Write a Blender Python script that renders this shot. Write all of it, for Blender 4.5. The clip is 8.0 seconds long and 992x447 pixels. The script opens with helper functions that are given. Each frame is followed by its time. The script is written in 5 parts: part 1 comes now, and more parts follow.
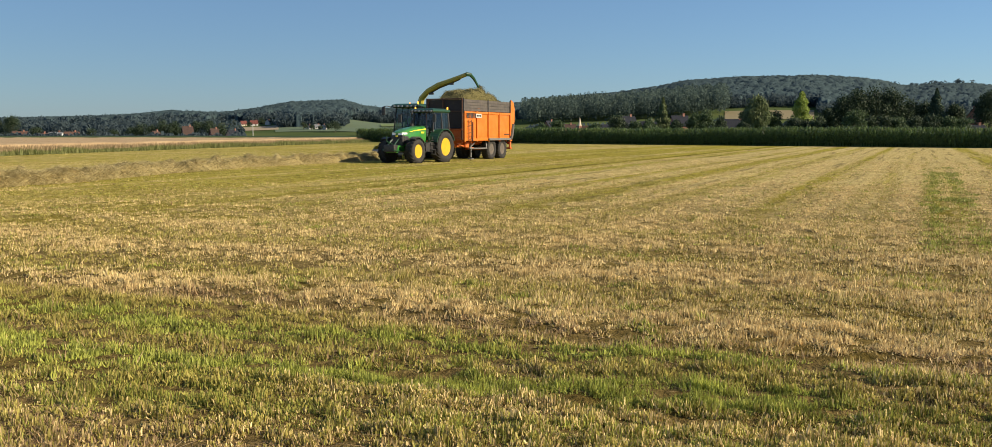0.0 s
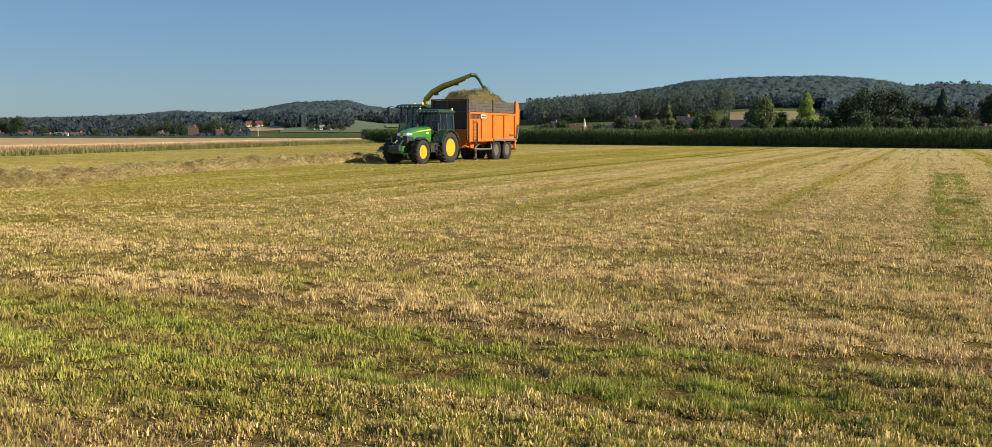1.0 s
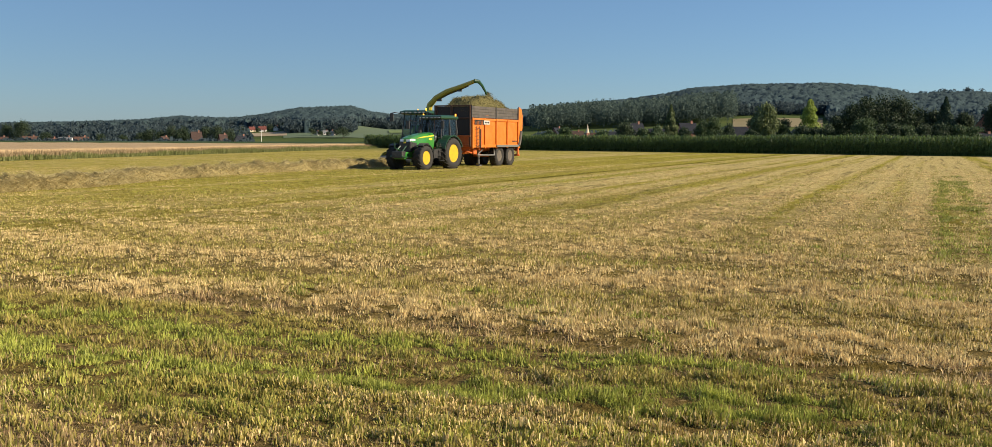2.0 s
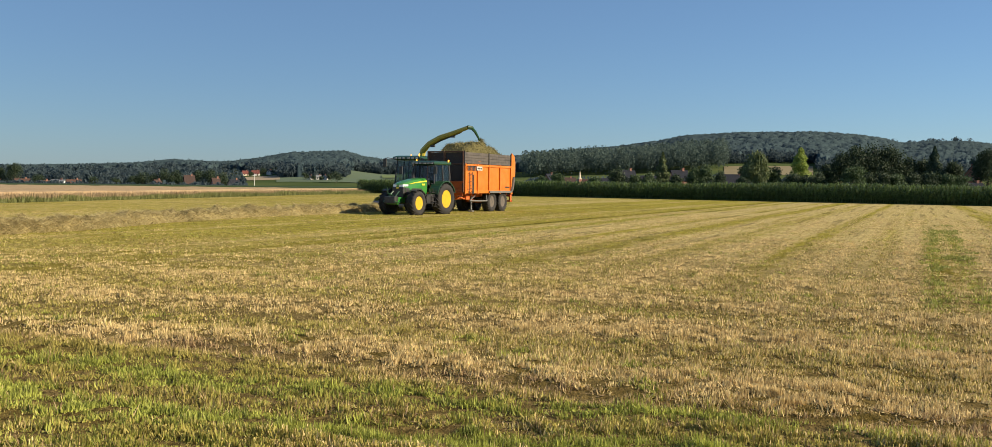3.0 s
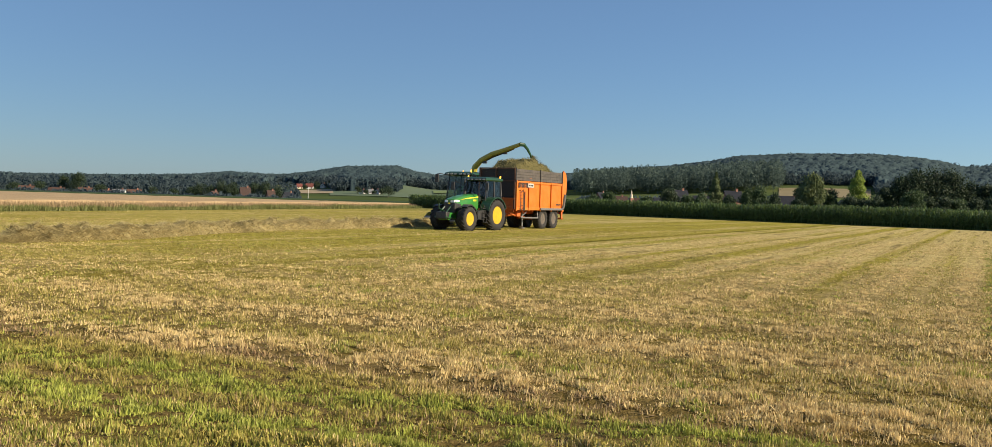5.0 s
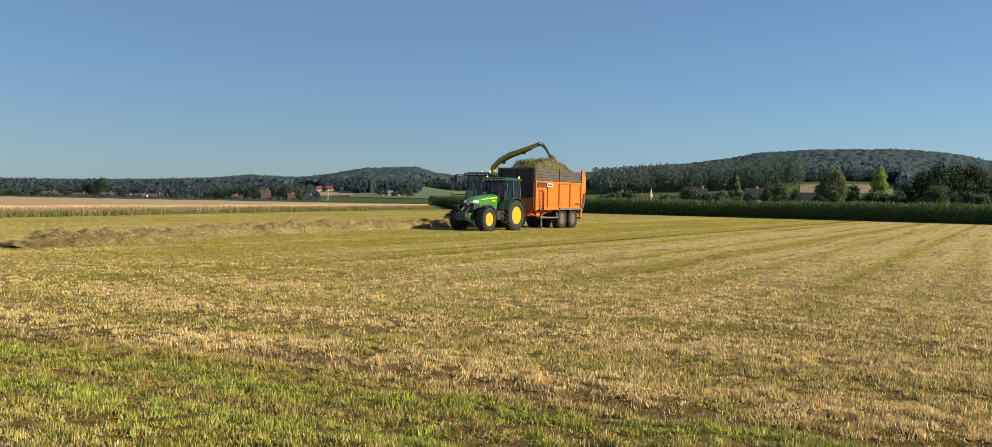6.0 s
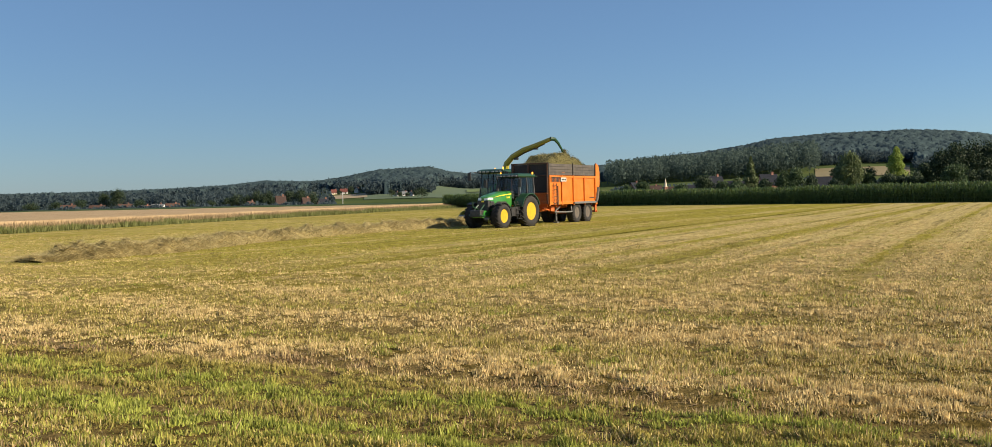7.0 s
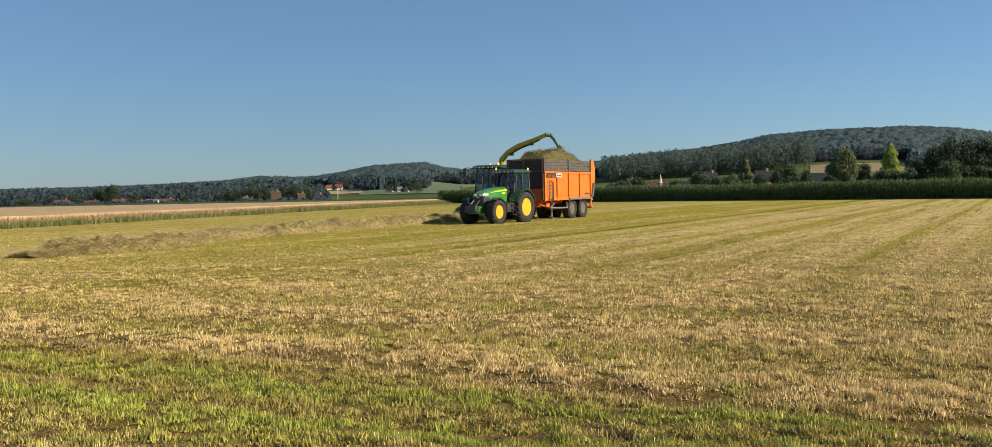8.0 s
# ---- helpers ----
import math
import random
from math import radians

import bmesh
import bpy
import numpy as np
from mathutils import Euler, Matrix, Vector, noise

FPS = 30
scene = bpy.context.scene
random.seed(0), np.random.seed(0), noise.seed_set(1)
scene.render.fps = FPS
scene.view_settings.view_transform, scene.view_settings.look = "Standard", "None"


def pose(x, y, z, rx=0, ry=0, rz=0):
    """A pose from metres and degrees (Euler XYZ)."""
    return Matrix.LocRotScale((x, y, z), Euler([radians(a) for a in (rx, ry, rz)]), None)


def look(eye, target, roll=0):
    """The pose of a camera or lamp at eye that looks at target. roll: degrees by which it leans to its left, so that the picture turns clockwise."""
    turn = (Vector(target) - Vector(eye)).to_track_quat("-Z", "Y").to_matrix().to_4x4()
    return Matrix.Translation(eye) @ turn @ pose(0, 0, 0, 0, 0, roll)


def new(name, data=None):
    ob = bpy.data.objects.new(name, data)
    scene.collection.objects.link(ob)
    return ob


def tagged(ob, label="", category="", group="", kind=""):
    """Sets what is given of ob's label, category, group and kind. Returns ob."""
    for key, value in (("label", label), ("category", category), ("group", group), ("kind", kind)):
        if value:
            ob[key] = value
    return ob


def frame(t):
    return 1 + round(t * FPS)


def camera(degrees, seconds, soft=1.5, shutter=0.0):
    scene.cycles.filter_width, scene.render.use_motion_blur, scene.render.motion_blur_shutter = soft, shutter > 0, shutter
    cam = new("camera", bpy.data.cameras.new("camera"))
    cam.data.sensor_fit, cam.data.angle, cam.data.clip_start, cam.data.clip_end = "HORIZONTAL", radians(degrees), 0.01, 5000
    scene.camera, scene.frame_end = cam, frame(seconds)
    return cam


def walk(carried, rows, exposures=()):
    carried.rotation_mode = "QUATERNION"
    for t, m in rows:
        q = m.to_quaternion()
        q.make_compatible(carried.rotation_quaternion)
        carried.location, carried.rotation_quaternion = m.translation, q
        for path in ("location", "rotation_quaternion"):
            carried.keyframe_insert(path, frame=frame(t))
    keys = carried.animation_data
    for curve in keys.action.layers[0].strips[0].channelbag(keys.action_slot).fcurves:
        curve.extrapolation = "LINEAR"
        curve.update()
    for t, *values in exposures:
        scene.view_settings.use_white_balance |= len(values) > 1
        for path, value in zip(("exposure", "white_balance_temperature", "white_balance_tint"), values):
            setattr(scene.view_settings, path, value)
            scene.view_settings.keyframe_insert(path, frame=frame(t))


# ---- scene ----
cam = camera(56.87, 8.0, soft=0.5)
# the film-maker stands in the stubble and turns the phone: t, yaw, pitch, lean, x, y, z
PATH = [
    (0, 0, -5.72, 0, 0.000, 0.000, 1.792),
    (0.5, 0.1, -5.72, -0.03, -0.006, 0.018, 1.792),
    (1, 0.29, -5.68, -0.03, -0.009, 0.000, 1.792),
    (2.5, 0.49, -4.45, -0.28, -0.015, 0.009, 1.805),
    (2.8, 0.23, -2.9, -0.52, -0.015, 0.003, 1.812),
    (3, 0.02, -2.46, -0.64, -0.016, 0.000, 1.818),
    (3.5, -0.34, -1.72, -1.22, -0.026, -0.009, 1.814),
    (3.6, 0.13, -1.64, -1.47, -0.028, -0.014, 1.813),
    (3.7, 0.95, -1.55, -1.77, -0.03, -0.018, 1.812),
    (3.8, 1.38, -1.51, -1.92, -0.032, -0.022, 1.812),
    (4, 1.55, -1.5, -1.94, -0.035, -0.026, 1.811),
    (4.5, 2.38, -1.47, -1.92, -0.036, -0.024, 1.810),
    (6, 4.39, -1.48, -1.02, -0.035, -0.034, 1.808),
    (6.5, 4.92, -1.53, -0.87, -0.028, -0.035, 1.808),
    (6.8, 5.26, -1.57, -0.3, -0.024, -0.038, 1.811),
    (7, 5.29, -1.69, 1.23, -0.020, -0.044, 1.814),
    (7.5, 5.16, -1.78, 1.12, -0.027, -0.034, 1.816),
    (8, 4.99, -1.96, 1.14, -0.031, -0.031, 1.817),
]
walk(cam, [(t, pose(x, y, z, 90 + pitch, lean, yaw)) for t, yaw, pitch, lean, x, y, z in PATH],
     exposures=[(0, 0.76), (8, 0.76)])

# ---- world, sun ----
SUN_EL, SUN_AZ = 26.0, 108.0   # degrees; azimuth clockwise from +y
world = bpy.data.worlds.new("clear_evening_sky")
scene.world = world
world.use_nodes = True
wn = world.node_tree
sky = wn.nodes.new("ShaderNodeTexSky")
sky.sky_type = "NISHITA"
sky.sun_disc = False
sky.sun_elevation, sky.sun_rotation = radians(SUN_EL), radians(360 - SUN_AZ)
sky.altitude, sky.air_density, sky.dust_density, sky.ozone_density = 0, 1.0, 0.25, 4.5
tint = wn.nodes.new("ShaderNodeMix")   # a clear evening, bluer than the model's
tint.data_type, tint.blend_type = "RGBA", "MULTIPLY"
tint.inputs[0].default_value, tint.inputs[7].default_value = 1.0, (0.82, 0.97, 1.11, 1)
wn.links.new(sky.outputs["Color"], tint.inputs[6])
haze = wn.nodes.new("ShaderNodeMix")   # thin even haze over the whole sky
haze.data_type = "RGBA"
haze.inputs[0].default_value, haze.inputs[7].default_value = 0.28, (2.6, 4.0, 6.0, 1)
wn.links.new(tint.outputs[2], haze.inputs[6])
wn.links.new(haze.outputs[2], wn.nodes["Background"].inputs["Color"])
wn.nodes["Background"].inputs["Strength"].default_value = 0.0555

lamp = bpy.data.lights.new("sun", "SUN")
lamp.energy, lamp.angle, lamp.color = 5.0, radians(0.53), (1.0, 0.865, 0.67)
sun = new("sun", lamp)
_s = (math.sin(radians(SUN_AZ)) * math.cos(radians(SUN_EL)), math.cos(radians(SUN_AZ)) * math.cos(radians(SUN_EL)), math.sin(radians(SUN_EL)))
sun.matrix_world = look((60 * _s[0], 60 * _s[1], 60 * _s[2]), (0, 0, 0))

rng = np.random.default_rng(7)


# ---- materials ----
def mat_new(name):
    m = bpy.data.materials.new(name)
    m.use_nodes = True
    return m, m.node_tree, m.node_tree.nodes["Principled BSDF"]


def node(nt, kind, **kw):
    n = nt.nodes.new(kind)
    for k, v in kw.items():
        n.inputs[k].default_value = v
    return n


def ramp(nt, fac, stops, smooth=False):
    r = nt.nodes.new("ShaderNodeValToRGB")
    cr = r.color_ramp
    if smooth:
        cr.interpolation = "EASE"
    while len(cr.elements) < len(stops):
        cr.elements.new(0.5)
    for e, (p, c) in zip(cr.elements, stops):
        e.position = p
        e.color = (*c, 1) if len(c) == 3 else c
    nt.links.new(fac, r.inputs[0])
    return r.outputs["Color"]


def grey(v):
    return (v, v, v)


def noise_out(nt, coord, scale, detail=3.0, rough=0.55, dist=0.0):
    n = node(nt, "ShaderNodeTexNoise", Scale=scale, Detail=detail, Roughness=rough, Distortion=dist)
    nt.links.new(coord, n.inputs["Vector"])
    return n.outputs["Fac"]


def mixc(nt, fac, a, b, mode="MIX"):
    m = nt.nodes.new("ShaderNodeMix")
    m.data_type, m.blend_type = "RGBA", mode
    for sock, val in ((m.inputs[0], fac), (m.inputs[6], a), (m.inputs[7], b)):
        if isinstance(val, (int, float)):
            sock.default_value = val
        elif isinstance(val, tuple):
            sock.default_value = (*val, 1)
        else:
            nt.links.new(val, sock)
    return m.outputs[2]


def maths(nt, op, a, b=0.0, clamp=False):
    m = nt.nodes.new("ShaderNodeMath")
    m.operation, m.use_clamp = op, clamp
    for sock, val in ((m.inputs[0], a), (m.inputs[1], b)):
        if isinstance(val, (int, float)):
            sock.default_value = val
        else:
            nt.links.new(val, sock)
    return m.outputs[0]


def bump(nt, bsdf, height, strength, distance):
    b = node(nt, "ShaderNodeBump", Strength=strength, Distance=distance)
    nt.links.new(height, b.inputs["Height"])
    nt.links.new(b.outputs["Normal"], bsdf.inputs["Normal"])


def coords(nt):
    return nt.nodes.new("ShaderNodeTexCoord").outputs["Object"]


def plain(name, col, rough=0.5, metal=0.0, vary=0.25, scale=6.0, dirt=None, bump_h=0.0, coat=0.0):
    """A painted, rubber or metal surface with grain at two scales and an optional layer of dust."""
    m, nt, b = mat_new(name)
    co = coords(nt)
    n1, n2 = noise_out(nt, co, scale, 4), noise_out(nt, co, scale * 9, 3)
    f = maths(nt, "ADD", maths(nt, "MULTIPLY", n1, 0.65), maths(nt, "MULTIPLY", n2, 0.35))
    c = ramp(nt, f, [(0.3, tuple(v * (1 - vary) for v in col)), (0.7, tuple(min(1, v * (1 + vary)) for v in col))])
    if dirt:
        c = mixc(nt, ramp(nt, n1, [(0.42, grey(0.05)), (0.68, grey(0.6))]), c, dirt)
    nt.links.new(c, b.inputs["Base Color"])
    b.inputs["Roughness"].default_value, b.inputs["Metallic"].default_value = rough, metal
    b.inputs["Coat Weight"].default_value = coat
    if bump_h:
        bump(nt, b, n2, 0.5, bump_h)
    return m


def leafy(name, dark, light, rough=0.6, thin=0.35, tuft_shade=0.0):
    """Leaves and stalks: a colour for each island of the mesh, and some light through them; the last argument puts
    shade of whole tufts into the colour.
    """
    m, nt, b = mat_new(name)
    g = nt.nodes.new("ShaderNodeNewGeometry")
    big = noise_out(nt, coords(nt), 0.35, 2)
    f = maths(nt, "ADD", maths(nt, "MULTIPLY", g.outputs["Random Per Island"], 0.6), maths(nt, "MULTIPLY", big, 0.4))
    if tuft_shade:
        mid = maths(nt, "SUBTRACT", noise_out(nt, coords(nt), 5.0, 2), 0.5)
        f = maths(nt, "ADD", maths(nt, "ADD", maths(nt, "MULTIPLY", f, 0.7), 0.15), maths(nt, "MULTIPLY", mid, tuft_shade))
    c = ramp(nt, f, [(0.15, dark), (0.85, light)])
    nt.links.new(c, b.inputs["Base Color"])
    b.inputs["Roughness"].default_value = rough
    b.inputs["Specular IOR Level"].default_value = 0.3
    t = nt.nodes.new("ShaderNodeBsdfTranslucent")
    nt.links.new(c, t.inputs["Color"])
    mix = nt.nodes.new("ShaderNodeMixShader")
    mix.inputs[0].default_value = thin
    nt.links.new(b.outputs[0], mix.inputs[1])
    nt.links.new(t.outputs[0], mix.inputs[2])
    nt.links.new(mix.outputs[0], nt.nodes["Material Output"].inputs["Surface"])
    return m


# the field's own axes: v runs along the mown lanes, u across them
LANE = radians(25)
PACE = 1.12   # metres to one pace of the field's plan
# how green the mown lanes are, by their place across the field
LANES = [(-32, .5), (-28, .3), (-25, .9), (-22.5, .5), (-20, .95), (-17, .4), (-15.2, .8), (-14.6, 1), (-14.1, .5), (-13.6, .2), (-12.6, .7), (-11.8, .15), (-10.3, .1), (-9.7, .6), (-9.0, .05), (-7.6, .85), (-6.8, .1), (-5.2, .55), (-4.6, .0), (-3.6, .1), (-3.0, .75), (-2.3, .05),
         (-1.2, .3), (2, .05), (2.8, .6), (3.5, .65), (4.2, .05), (8, .3)]
LV, LU = (math.sin(LANE) / PACE, math.cos(LANE) / PACE), (math.cos(LANE) / PACE, -math.sin(LANE) / PACE)


def ground_material():
    m, nt, b = mat_new("mown_field_ground")
    co = coords(nt)
    sep = nt.nodes.new("ShaderNodeSeparateXYZ")
    nt.links.new(co, sep.inputs[0])
    X, Y = sep.outputs[0], sep.outputs[1]
    u = maths(nt, "ADD", maths(nt, "MULTIPLY", X, LU[0]), maths(nt, "MULTIPLY", Y, LU[1]))
    v = maths(nt, "ADD", maths(nt, "MULTIPLY", X, LV[0]), maths(nt, "MULTIPLY", Y, LV[1]))
    n_big, n_mid, n_fine = noise_out(nt, co, 0.12, 3), noise_out(nt, co, 0.9, 4, 0.65), noise_out(nt, co, 14.0, 4, 0.7)
    # noise drawn out along the lanes
    cmb = nt.nodes.new("ShaderNodeCombineXYZ")
    nt.links.new(maths(nt, "MULTIPLY", u, 2.2), cmb.inputs[0])
    nt.links.new(maths(nt, "MULTIPLY", v, 0.05), cmb.inputs[1])
    lane = noise_out(nt, cmb.outputs[0], 1.0, 4, 0.6)
    wave = ramp(nt, maths(nt, "DIVIDE", maths(nt, "ADD", u, 32.0), 40.0), [((p + 32) / 40, grey(g)) for p, g in LANES])
    lane = maths(nt, "ADD", maths(nt, "SUBTRACT", maths(nt, "MULTIPLY", lane, 1.0), 0.25), maths(nt, "MULTIPLY", wave, 0.65))
    cmb2 = nt.nodes.new("ShaderNodeCombineXYZ")
    nt.links.new(maths(nt, "MULTIPLY", u, 0.10), cmb2.inputs[0])
    nt.links.new(maths(nt, "MULTIPLY", v, 0.9), cmb2.inputs[1])
    head = noise_out(nt, cmb2.outputs[0], 1.0, 4, 0.6)
    far = ramp(nt, maths(nt, "DIVIDE", v, 60.0), [(0.2, grey(0)), (0.42, grey(1))])
    stripe = mixc(nt, far, head, lane)
    f = maths(nt, "ADD", maths(nt, "MULTIPLY", stripe, 0.55), maths(nt, "ADD", maths(nt, "MULTIPLY", n_big, 0.15), maths(nt, "MULTIPLY", n_mid, 0.3)))
    # greener where the crop was cut last, towards the swath
    left = maths(nt, "MULTIPLY", maths(nt, "SUBTRACT", -6.0, u), 0.011)
    left = maths(nt, "MINIMUM", maths(nt, "MAXIMUM", left, 0.0), 0.015)
    f2 = maths(nt, "ADD", f, left)
    # the green regrowth lane and the darker wheel lane
    patch = ramp(nt, maths(nt, "ADD", maths(nt, "MULTIPLY", u, 0.1), 0.5), [(0.495, grey(0)), (0.52, grey(1)), (0.585, grey(1)), (0.61, grey(0))])
    pv = ramp(nt, maths(nt, "DIVIDE", v, 60.0), [(0.22, grey(0)), (0.3, grey(1)), (0.55, grey(1)), (0.75, grey(0))])
    f2 = maths(nt, "ADD", f2, maths(nt, "MULTIPLY", maths(nt, "MULTIPLY", patch, pv), 0.13))
    wl = ramp(nt, maths(nt, "ADD", maths(nt, "MULTIPLY", u, 0.1), 1.96), [(0.465, grey(0)), (0.5, grey(1)), (0.535, grey(0))])
    f2 = maths(nt, "ADD", f2, maths(nt, "MULTIPLY", wl, 0.3))
    straw = ramp(nt, n_fine, [(0.25, (0.29, 0.215, 0.085)), (0.5, (0.57, 0.45, 0.185)), (0.75, (0.78, 0.64, 0.31))])
    green = ramp(nt, n_fine, [(0.25, (0.19, 0.16, 0.026)), (0.55, (0.41, 0.35, 0.065)), (0.8, (0.56, 0.48, 0.12))])
    c = mixc(nt, ramp(nt, f2, [(0.46, grey(0)), (0.6, grey(1))]), straw, green)
    shaded_soil = ramp(nt, n_fine, [(0.3, (0.036, 0.022, 0.008)), (0.7, (0.17, 0.108, 0.038))])
    c = mixc(nt, ramp(nt, noise_out(nt, co, 3.0, 5, 0.7), [(0.56, grey(0)), (0.74, grey(0.6))]), c, shaded_soil)
    # earth among the standing stubble close by; shade between stalks is in its colour
    near = ramp(nt, maths(nt, "DIVIDE", Y, 60.0), [(0.04, grey(0.0)), (0.055, grey(0.88)), (0.2, grey(0.80)), (0.36, grey(0.42)), (0.55, grey(0.0))])
    c = mixc(nt, near, c, shaded_soil)
    c = mixc(nt, 1.0, c, ramp(nt, noise_out(nt, co, 0.7, 5, 0.7), [(0.3, grey(0.76)), (0.7, grey(1.0))]), "MULTIPLY")
    c = mixc(nt, 1.0, c, ramp(nt, noise_out(nt, co, 4.5, 4, 0.75), [(0.34, grey(0.70)), (0.6, grey(1.05))]), "MULTIPLY")
    # the wheel lane pressed into the stubble beside the tractor's way
    c = mixc(nt, maths(nt, "MULTIPLY", wl, maths(nt, "MULTIPLY", far, 0.8)), c, (0.11, 0.088, 0.016))
    # thin furrows left by the mower along the lanes
    cmb3 = nt.nodes.new("ShaderNodeCombineXYZ")
    nt.links.new(maths(nt, "MULTIPLY", u, 1.0), cmb3.inputs[0])
    nt.links.new(maths(nt, "MULTIPLY", v, 0.035), cmb3.inputs[1])
    furrow = ramp(nt, noise_out(nt, cmb3.outputs[0], 2.6, 3, 0.6), [(0.36, grey(0.54)), (0.46, grey(1.0))])
    c = mixc(nt, far, c, mixc(nt, 1.0, c, furrow, "MULTIPLY"))
    cmb4 = nt.nodes.new("ShaderNodeCombineXYZ")
    nt.links.new(u, cmb4.inputs[0])
    nt.links.new(maths(nt, "MULTIPLY", v, 0.16), cmb4.inputs[1])
    comb = ramp(nt, noise_out(nt, cmb4.outputs[0], 7.0, 4, 0.7), [(0.38, grey(0.66)), (0.52, grey(1.0)), (0.7, grey(1.15))])
    c = mixc(nt, far, c, mixc(nt, 1.0, c, comb, "MULTIPLY"))
    # rough pasture past the field's end
    wild = ramp(nt, noise_out(nt, co, 0.01, 4), [(0.35, (0.05, 0.075, 0.03)), (0.6, (0.09, 0.11, 0.04)), (0.75, (0.16, 0.15, 0.07))])
    c = mixc(nt, ramp(nt, maths(nt, "DIVIDE", Y, 400.0), [(0.3, grey(0)), (0.45, grey(1))]), c, wild)
    nt.links.new(c, b.inputs["Base Color"])
    b.inputs["Roughness"].default_value = 0.9
    b.inputs["Specular IOR Level"].default_value = 0.0
    bump(nt, b, maths(nt, "ADD", n_fine, n_mid), 0.8, 0.06)
    return m


M_GROUND = ground_material()
M_STRAW = leafy("dry_stubble", (0.40, 0.285, 0.112), (0.84, 0.655, 0.315), 0.7, 0.27, 1.7)
M_GRASS = leafy("green_regrowth", (0.125, 0.138, 0.022), (0.50, 0.52, 0.10), 0.55, 0.32, 1.5)
M_OLIVE = leafy("yellowing_stubble", (0.18, 0.15, 0.034), (0.47, 0.395, 0.10), 0.6, 0.24, 1.6)
M_LITTER = leafy("trampled_straw", (0.19, 0.115, 0.05), (0.52, 0.37, 0.19), 0.7, 0.2)
M_HAY = leafy("cut_swath_hay", (0.24, 0.19, 0.08), (0.70, 0.58, 0.28), 0.6, 0.25)
M_WHEAT = leafy("ripe_wheat", (0.28, 0.195, 0.108), (0.39, 0.285, 0.165), 0.6, 0.2)
M_VERGE = leafy("verge_grass", (0.10, 0.12, 0.03), (0.23, 0.23, 0.075), 0.6, 0.3)
M_SEED = leafy("seeding_grass", (0.27, 0.19, 0.095), (0.38, 0.28, 0.15), 0.6, 0.3)
M_CORN = leafy("maize_leaf", (0.036, 0.070, 0.016), (0.15, 0.22, 0.055), 0.42, 0.35)
M_CORN.node_tree.nodes["Principled BSDF"].inputs["Specular IOR Level"].default_value = 0.7   # waxy leaves
M_TASSEL = leafy("maize_tassel", (0.15, 0.17, 0.05), (0.32, 0.30, 0.11), 0.6, 0.3)


# ---- mesh helpers ----
def fast_mesh(name, verts, faces, material, parent=None):
    """verts: n x 3 array, faces: m x k array of equal-sided faces."""
    me = bpy.data.meshes.new(name)
    verts, faces = np.asarray(verts, dtype=np.float32), np.asarray(faces, dtype=np.int32)
    k = faces.shape[1]
    me.vertices.add(len(verts))
    me.vertices.foreach_set("co", verts.ravel())
    me.loops.add(faces.size)
    me.loops.foreach_set("vertex_index", faces.ravel())
    me.polygons.add(len(faces))
    me.polygons.foreach_set("loop_start", np.arange(0, faces.size, k, dtype=np.int32))
    me.materials.append(material)
    me.update(calc_edges=True)
    ob = new(name, me)
    if parent:
        ob.parent = parent
    return ob


def part(name, bm, material, parent, label=""):
    me = bpy.data.meshes.new(name)
    bm.normal_update()
    bm.to_mesh(me)
    bm.free()
    me.materials.append(material)
    ob = new(name, me)
    ob.parent = parent
    if label:
        tagged(ob, label)
    return ob


def blades(pts, height, width, lean, bend=0.5, least=0.0, away=None):
    """One thin upright triangle a stalk; arrays of the same length; away: the bearing each leans to. Returns verts, faces."""
    n = len(pts)
    a = rng.uniform(0, 2 * np.pi, n)
    side = np.c_[np.cos(a), np.sin(a), np.zeros(n)] * (width / 2)[:, None]
    b = rng.uniform(0, 2 * np.pi, n) if away is None else away + rng.normal(0, 0.6, n)
    l = np.maximum(np.abs(rng.normal(0, 1, n)) * lean, least)
    tip = pts + np.c_[np.cos(b) * l * height, np.sin(b) * l * height, height * np.sqrt(np.maximum(0.08, 1 - np.minimum(l, 0.95) ** 2))]
    V = np.stack([pts - side, pts + side, tip + side * bend], 1).reshape(-1, 3)
    F = np.arange(3 * n).reshape(n, 3)
    return V, F


def stalks(pts, height, width, lean, away=None):
    """One blunt cut stalk of even width for each place. Returns verts, faces."""
    V, F = blades(pts, height, width, lean, -1.0, 0.0, away)
    n = len(pts)
    T = V.reshape(n, 3, 3)
    side = (T[:, 1] - T[:, 0]) * 0.5
    tip = T[:, 2] + side
    slant = np.c_[np.zeros(n), np.zeros(n), rng.uniform(-0.3, 0.3, n) * width * 3]
    return np.stack([T[:, 0], T[:, 1], tip + side * 0.85 + slant, tip - side * 0.85], 1).reshape(-1, 3), np.arange(4 * n).reshape(n, 4)


def smooth01(x, a, b):
    t = np.clip((x - a) / (b - a), 0, 1)
    return t * t * (3 - 2 * t)


# ---- ground ----
# the skyline's slope z / y for each bearing x / y
SKY_B = [-0.75, -0.60, -0.54, -0.48, -0.40, -0.35, -0.31, -0.286, -0.256, -0.223, -0.167, -0.143, -0.122, -0.10, -0.07, 0.0, 0.052, 0.083, 0.13, 0.177, 0.202, 0.267, 0.342, 0.395, 0.422, 0.441, 0.473, 0.513, 0.54, 0.8]
SKY_E = [0.016, 0.015, 0.016, 0.017, 0.020, 0.0245, 0.0225, 0.0235, 0.0276, 0.0335, 0.0356, 0.030, 0.0266, 0.0276, 0.030, 0.031, 0.0345, 0.0394, 0.0435, 0.0497, 0.0552, 0.0594, 0.0608, 0.0584, 0.0546, 0.050, 0.052, 0.053, 0.050, 0.04]
